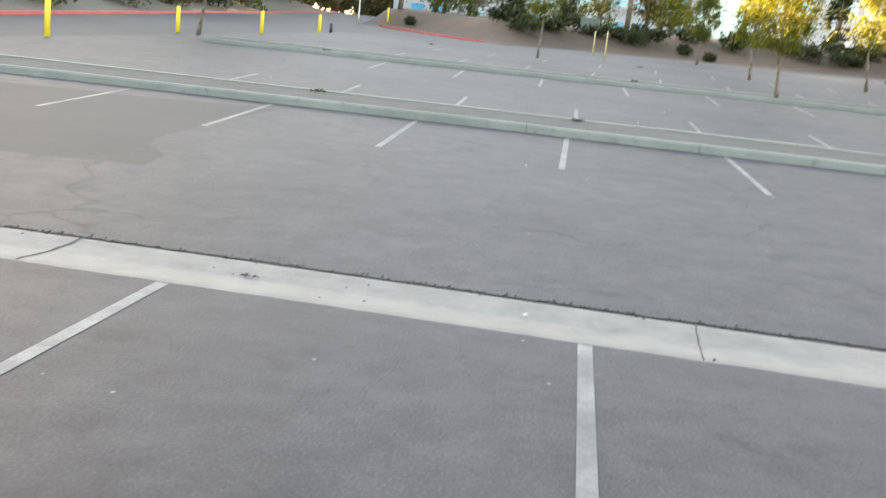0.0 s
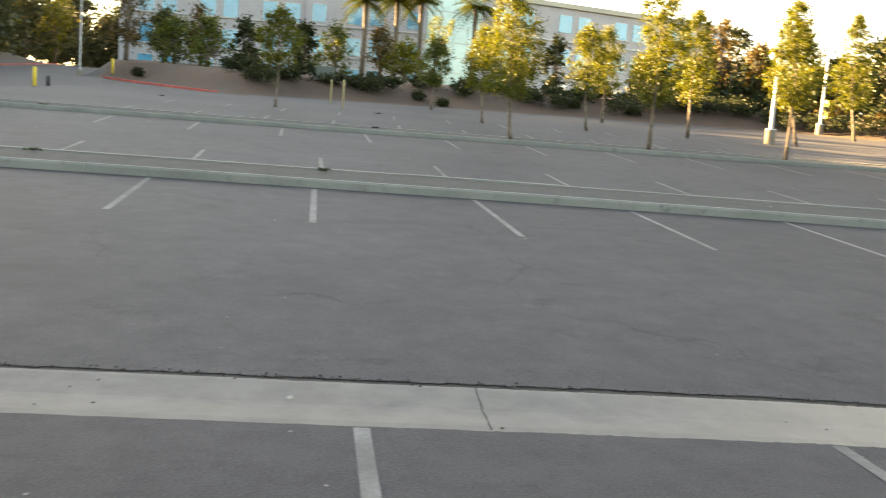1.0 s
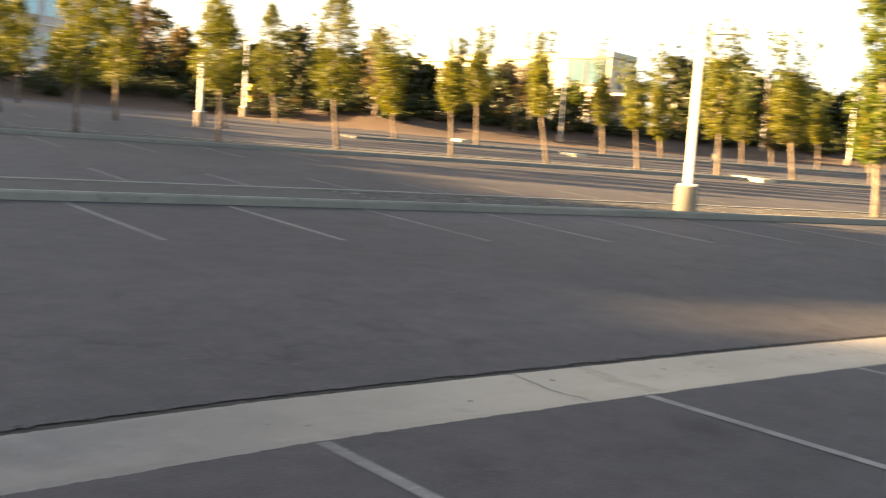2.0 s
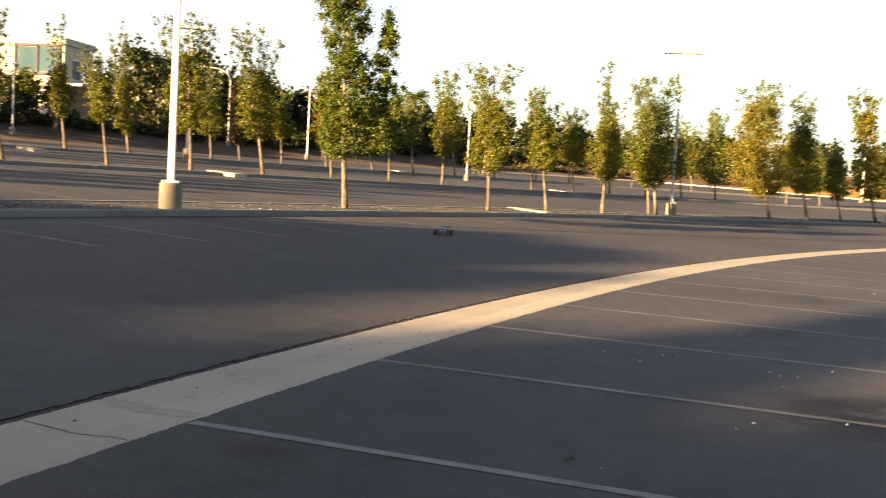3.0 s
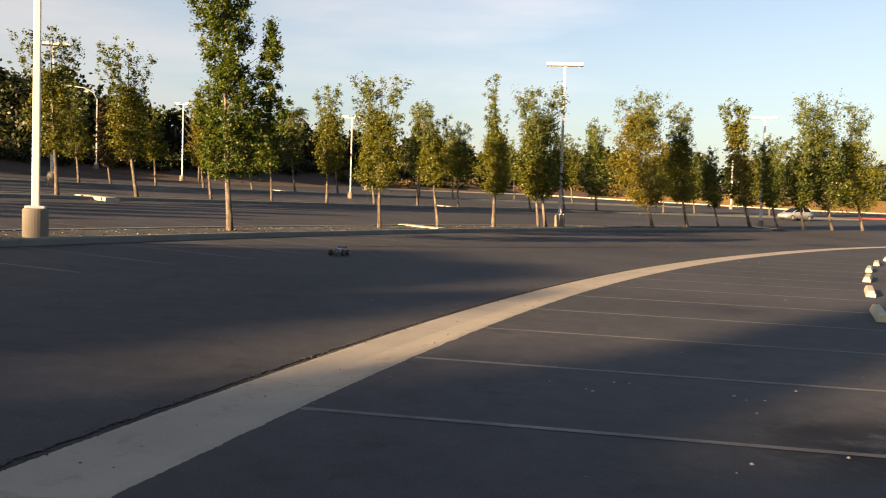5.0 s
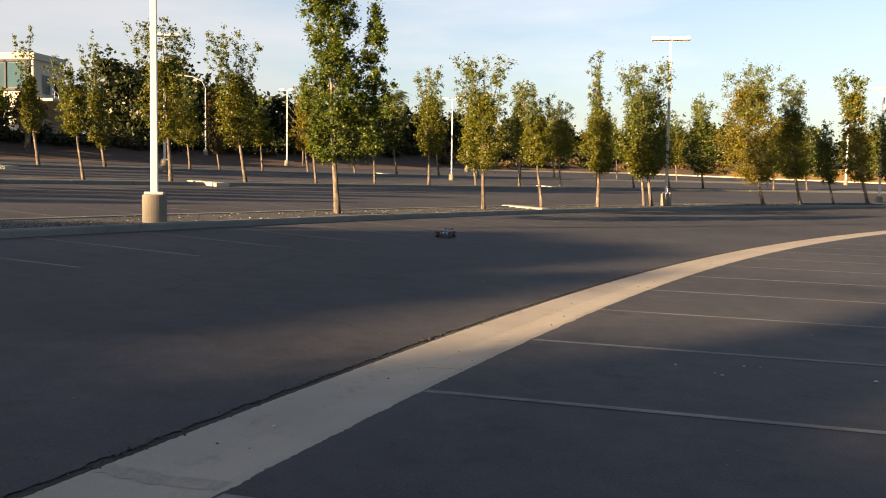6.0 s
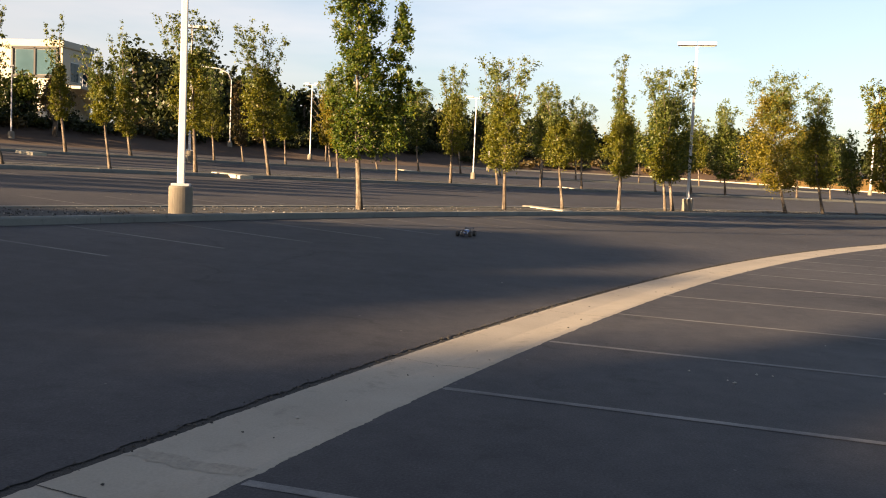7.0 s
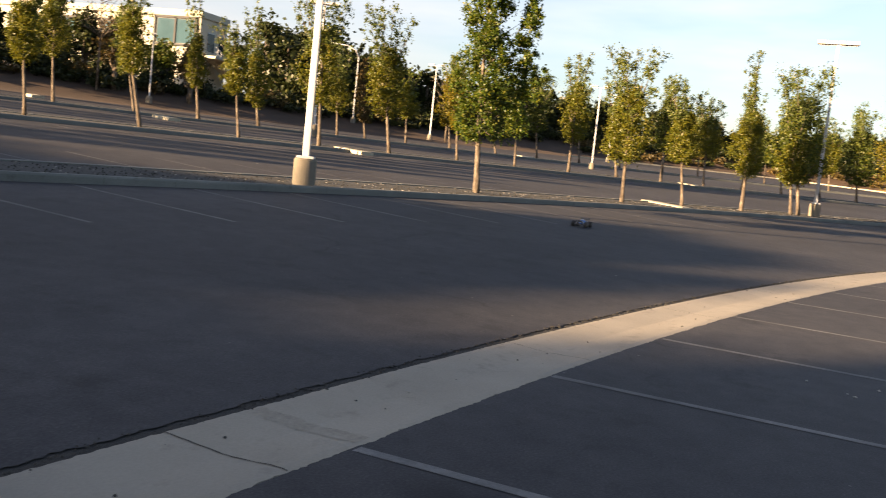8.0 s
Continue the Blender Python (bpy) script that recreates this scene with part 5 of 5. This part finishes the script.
def parked_car(x, y, turn):
    e = tagged(base_at("car", x, y, ground(x, y), turn), "silver hatchback parked beside a red kerb", "car")
    sections = [(-2.15, 0.35, 0.75, 0.72), (-2.05, 0.28, 0.95, 0.82), (-1.2, 0.25, 1.0, 0.86), (0.5, 0.25, 0.98, 0.87), (1.4, 0.25, 0.88, 0.84), (2.0, 0.3, 0.72, 0.78), (2.15, 0.38, 0.6, 0.66)]
    vs, fs = [], []
    for px, lo, hi, w in sections:
        vs += [(px, -w * 0.92, lo), (px, -w, (lo + hi) / 2), (px, -w * 0.93, hi), (px, w * 0.93, hi), (px, w, (lo + hi) / 2), (px, w * 0.92, lo)]
    for i in range(len(sections) - 1):
        for q in range(6):
            fs.append((6 * i + q, 6 * i + (q + 1) % 6, 6 * i + 6 + (q + 1) % 6, 6 * i + 6 + q))
    fs += [(5, 4, 3, 2, 1, 0), tuple(6 * (len(sections) - 1) + q for q in range(6))]
    part("body", mesh_of("body", vs, fs, CAR_PAINT, True), None, e)
    cab = [(-2.0, 0.95, 0.72), (-1.5, 1.42, 0.58), (0.0, 1.47, 0.58), (1.15, 0.95, 0.74)]
    vs, fs = [], []
    for px, z, w in cab:
        vs += [(px, -w, z), (px, w, z), (px, w + 0.06, 0.9), (px, -w - 0.06, 0.9)]
    for i in range(3):
        for q in range(4):
            fs.append((4 * i + q, 4 * i + (q + 1) % 4, 4 * i + 4 + (q + 1) % 4, 4 * i + 4 + q))
    fs += [(3, 2, 1, 0), (12, 13, 14, 15)]
    part("cabin_glass", mesh_of("cabin_glass", vs, fs, CAR_GLASS), None, e, "dark tinted glass")
    bm = bmesh.new()
    box(bm, (1.7, 1.14, 0.05), pose(-0.75, 0, 1.46), 0.02)
    part("roof", bm, CAR_PAINT, e)
    for s in (-1, 1):
        for foot, head in (((-1.85, 0.94), (-1.45, 1.44)), ((-0.5, 0.94), (-0.55, 1.46)), ((1.12, 0.94), (0.05, 1.47))):
            vs, fs = [], []
            tube(vs, fs, [(foot[0], s * 0.79, foot[1]), (head[0], s * 0.585, head[1])], [0.05, 0.04], 6)
            part("pillar", mesh_of("pillar", vs, fs, CAR_PAINT, True), None, e)
    for px in (-1.35, 1.3):
        for s in (-1, 1):
            wheel(e, px, s * 0.78, 0.31, 0.2, STEEL)
    for s in (-1, 1):
        bm = bmesh.new()
        box(bm, (0.06, 0.3, 0.16), pose(-2.12, s * 0.6, 0.78), 0.02)
        part("tail_lamp", bm, LAMP_RED, e)
        bm = bmesh.new()
        box(bm, (0.1, 0.32, 0.12), pose(2.07, s * 0.52, 0.62), 0.03)
        part("headlight", bm, PALE_GLASS, e)
    bm = bmesh.new()
    box(bm, (0.06, 1.4, 0.14), pose(-2.17, 0, 0.45), 0.02)
    part("bumper", bm, BLACK, e)
    return e


parked_car(94.0, -29.2, 118).scale = (0.84, 0.84, 0.84)


# radio controlled truggy on the asphalt
def truggy(x, y, turn):
    e = tagged(base_at("toy_car", x, y, ground(x, y) + 0.004, turn), "blue and white radio controlled truggy with black wheels", "toy car")
    bm = bmesh.new()
    box(bm, (0.36, 0.09, 0.02), pose(0, 0, 0.06), 0.006)
    box(bm, (0.1, 0.06, 0.03), pose(0.19, 0, 0.075, 0, -14, 0), 0.006)
    box(bm, (0.1, 0.06, 0.03), pose(-0.19, 0, 0.075, 0, 14, 0), 0.006)
    part("chassis", bm, BLACK, e, "black plastic chassis")
    sec = [(0.23, 0.075, 0.085, 0.03), (0.17, 0.08, 0.11, 0.045), (0.06, 0.08, 0.125, 0.07), (0.02, 0.08, 0.165, 0.065), (-0.08, 0.08, 0.17, 0.065), (-0.15, 0.09, 0.13, 0.06), (-0.21, 0.1, 0.12, 0.045)]
    vs, fs = [], []
    for px, lo, hi, w in sec:
        vs += [(px, -w, lo), (px, -w, lo + (hi - lo) * 0.6), (px, -w * 0.6, hi), (px, w * 0.6, hi), (px, w, lo + (hi - lo) * 0.6), (px, w, lo)]
    for i in range(len(sec) - 1):
        for q in range(6):
            fs.append((6 * i + q, 6 * i + 6 + q, 6 * i + 6 + (q + 1) % 6, 6 * i + (q + 1) % 6))
    fs += [tuple(range(6)), tuple(6 * (len(sec) - 1) + q for q in range(6))[::-1]]
    part("shell", mesh_of("shell", vs, fs, BODY_BLUE, True), None, e, "blue body shell")
    bm = bmesh.new()
    box(bm, (0.13, 0.075, 0.012), pose(-0.03, 0, 0.172), 0.004)
    box(bm, (0.1, 0.06, 0.01), pose(0.12, 0, 0.123, 0, 10, 0), 0.004)
    part("roof_panel", bm, SHELL_WHITE, e, "white roof panel")
    bm = bmesh.new()
    box(bm, (0.07, 0.2, 0.008), pose(-0.26, 0, 0.19, 0, 12, 0), 0.003)
    for s in (-1, 1):
        box(bm, (0.08, 0.006, 0.04), pose(-0.26, s * 0.1, 0.19), 0.002)
    part("wing", bm, BLACK, e, "black rear wing")
    for s in (-1, 1):
        bm = bmesh.new()
        cyl(bm, 0.006, 0.006, 0.09, pose(-0.235, s * 0.03, 0.15, 0, 20, 0), 8)
        part("wing_stay", bm, BLACK, e)
        bm = bmesh.new()
        box(bm, (0.012, 0.024, 0.014), pose(-0.232, s * 0.03, 0.085), 0.003)
        part("tail_lamp", bm, LAMP_RED, e, "small red tail lamp")
    bm = bmesh.new()
    box(bm, (0.06, 0.14, 0.03), pose(0.255, 0, 0.06), 0.01)
    part("bumper", bm, BLACK, e)
    for px in (0.165, -0.165):
        bm = bmesh.new()
        box(bm, (0.012, 0.13, 0.06), pose(px * 0.95, 0, 0.12), 0.003)
        part("shock_tower", bm, BLACK, e)
        for s in (-1, 1):
            bm = bmesh.new()
            cyl(bm, 0.009, 0.009, 0.1, pose(px, s * 0.085, 0.105, s * 28, 0, 0), 10)
            part("shock", bm, STEEL, e, "metal shock absorber")
            bm = bmesh.new()
            box(bm, (0.03, 0.1, 0.012), pose(px, s * 0.09, 0.065), 0.003)
            part("suspension_arm", bm, BLACK, e)
            wheel(e, px, s * 0.165, 0.072, 0.075, BLACK)
    return e


truggy(24.6, 5.3, 170)


# small stones and litter
def scatter(seed, spots, name, label, mat, low, high):
    rng = np.random.default_rng(seed)
    vs, fs = [], []
    for x, y, z in spots:
        s = rng.uniform(low, high)
        k = len(vs)
        for dx, dy, dz in ((1, 0, 0.3), (0.2, 1, 0.35), (-0.9, 0.3, 0.25), (-0.3, -0.9, 0.3), (0.1, 0.0, 0.9), (0, 0, -0.2)):
            j = rng.uniform(0.7, 1.3, 3)
            vs.append((x + s * dx * j[0], y + s * dy * j[1], z + s * dz * j[2]))
        for i in range(4):
            fs.append((k + i, k + (i + 1) % 4, k + 4))
            fs.append((k + (i + 1) % 4, k + i, k + 5))
    return tagged(new(name, mesh_of(name, vs, fs, mat)), label, name, kind="stuff")


rng = np.random.default_rng(21)
spots = []
for k in range(4200):
    a, r = rng.uniform(14.5, 46), rng.uniform(11.1, 12.7)
    x, y = at(r, a)
    spots.append((x, y, ground(x, y) + 0.125))
scatter(1, spots, "gravel", "loose pale gravel and bark on the planting bed", MULCH, 0.008, 0.03)
spots = []
for k in range(420):
    a, r = rng.uniform(14.5, 46), rng.uniform(11.1, 12.7)
    x, y = at(r, a)
    spots.append((x, y, ground(x, y) + 0.125))
scatter(4, spots, "pale_pebbles", "pale pebbles and chips among the gravel", DEBRIS, 0.008, 0.032)
spots = []
for k in range(70):
    a, r = rng.uniform(6, 34), rng.uniform(-5, 27)
    x, y = at(r, a)
    spots.append((x, y, ground(x, y) + 0.01 + (0.12 if 10.9 < r < 12.9 else 0)))
for a, r in ((15.2, 11.6), (15.55, 11.6), (18.0, 11.3), (17.6, 11.4), (24.5, 11.3), (25.2, 11.4), (13.3, 0.5), (13.72, -3.2), (13.85, -3.3), (16.0, -2.6)):
    x, y = at(r, a)
    spots.append((x, y, ground(x, y) + 0.02 + (0.12 if r > 10.9 else 0)))
for k in range(90):
    a, r = rng.uniform(12, 40), (rng.uniform(27.1, 29.4), rng.uniform(42.2, 44.4), rng.uniform(10.5, 13.2))[k % 3]
    x, y = at(r, a)
    spots.append((x, y, ground(x, y) + 0.13))
for k in range(11):
    x, y = 9.4 + rng.normal() * 0.7, -0.3 + rng.normal() * 0.6
    spots.append((x, y, ground(x, y) + 0.006))
scatter(2, spots, "litter", "small scraps of pale litter on the asphalt", DEBRIS, 0.006, 0.024)
spots = []
for k in range(2600):
    a, r = rng.uniform(4, 34), 0.92 + rng.normal() * 0.038 if k % 30 else rng.uniform(0.02, 0.84)
    x, y = at(r + edge(a), a)
    spots.append((x, y, 0.006))
for x, y in ((-1.49, 5.65), (-1.4, 5.62), (6.31, 1.38)):
    for q in range(9):
        spots.append((x + rng.normal() * 0.035, y + rng.normal() * 0.02, 0.006))
scatter(3, spots, "leaf_litter", "dry brown leaf crumbs along the gutter seam", MULCH, 0.004, 0.015)


# heaps of dry leaves caught against the kerbs
def leaf_pile(seed, x, y, w, z):
    rng = np.random.default_rng(seed)
    cs = np.stack([rng.normal(size=10) * w * 0.17, rng.normal(size=10) * w * 0.09, np.abs(rng.normal(size=10)) * 0.015 + 0.01], 1)
    quad = leaf_cloud(rng, cs, np.full(10, 0.035), 150, 0.022)
    quad[:, 2] = np.maximum(quad[:, 2], 0.004)
    ob = new("leaf_pile", quads_mesh("leaf_pile", quad, LEAVES["wood"]))
    ob.matrix_world = pose(x, y, ground(x, y) + z, 0, 0, -8)
    tagged(ob, "small heap of dark dry leaves on the kerb", "leaf pile", "leaf piles")


for k, (x, y, w, z) in enumerate(((-3.0, 17.9, 0.6, 0.15), (-2.3, 16.9, 0.5, 0.0), (2.1, 17.3, 0.3, 0.13), (-5.3, 33.2, 0.5, 0.13), (5.7, 32.6, 0.4, 0.13), (-2.4, 51.5, 0.7, 0.0), (8.6, 48.5, 0.6, 0.0), (-7.0, 17.9, 0.7, 0.0))):
    leaf_pile(1100 + k, x, y, w, z)
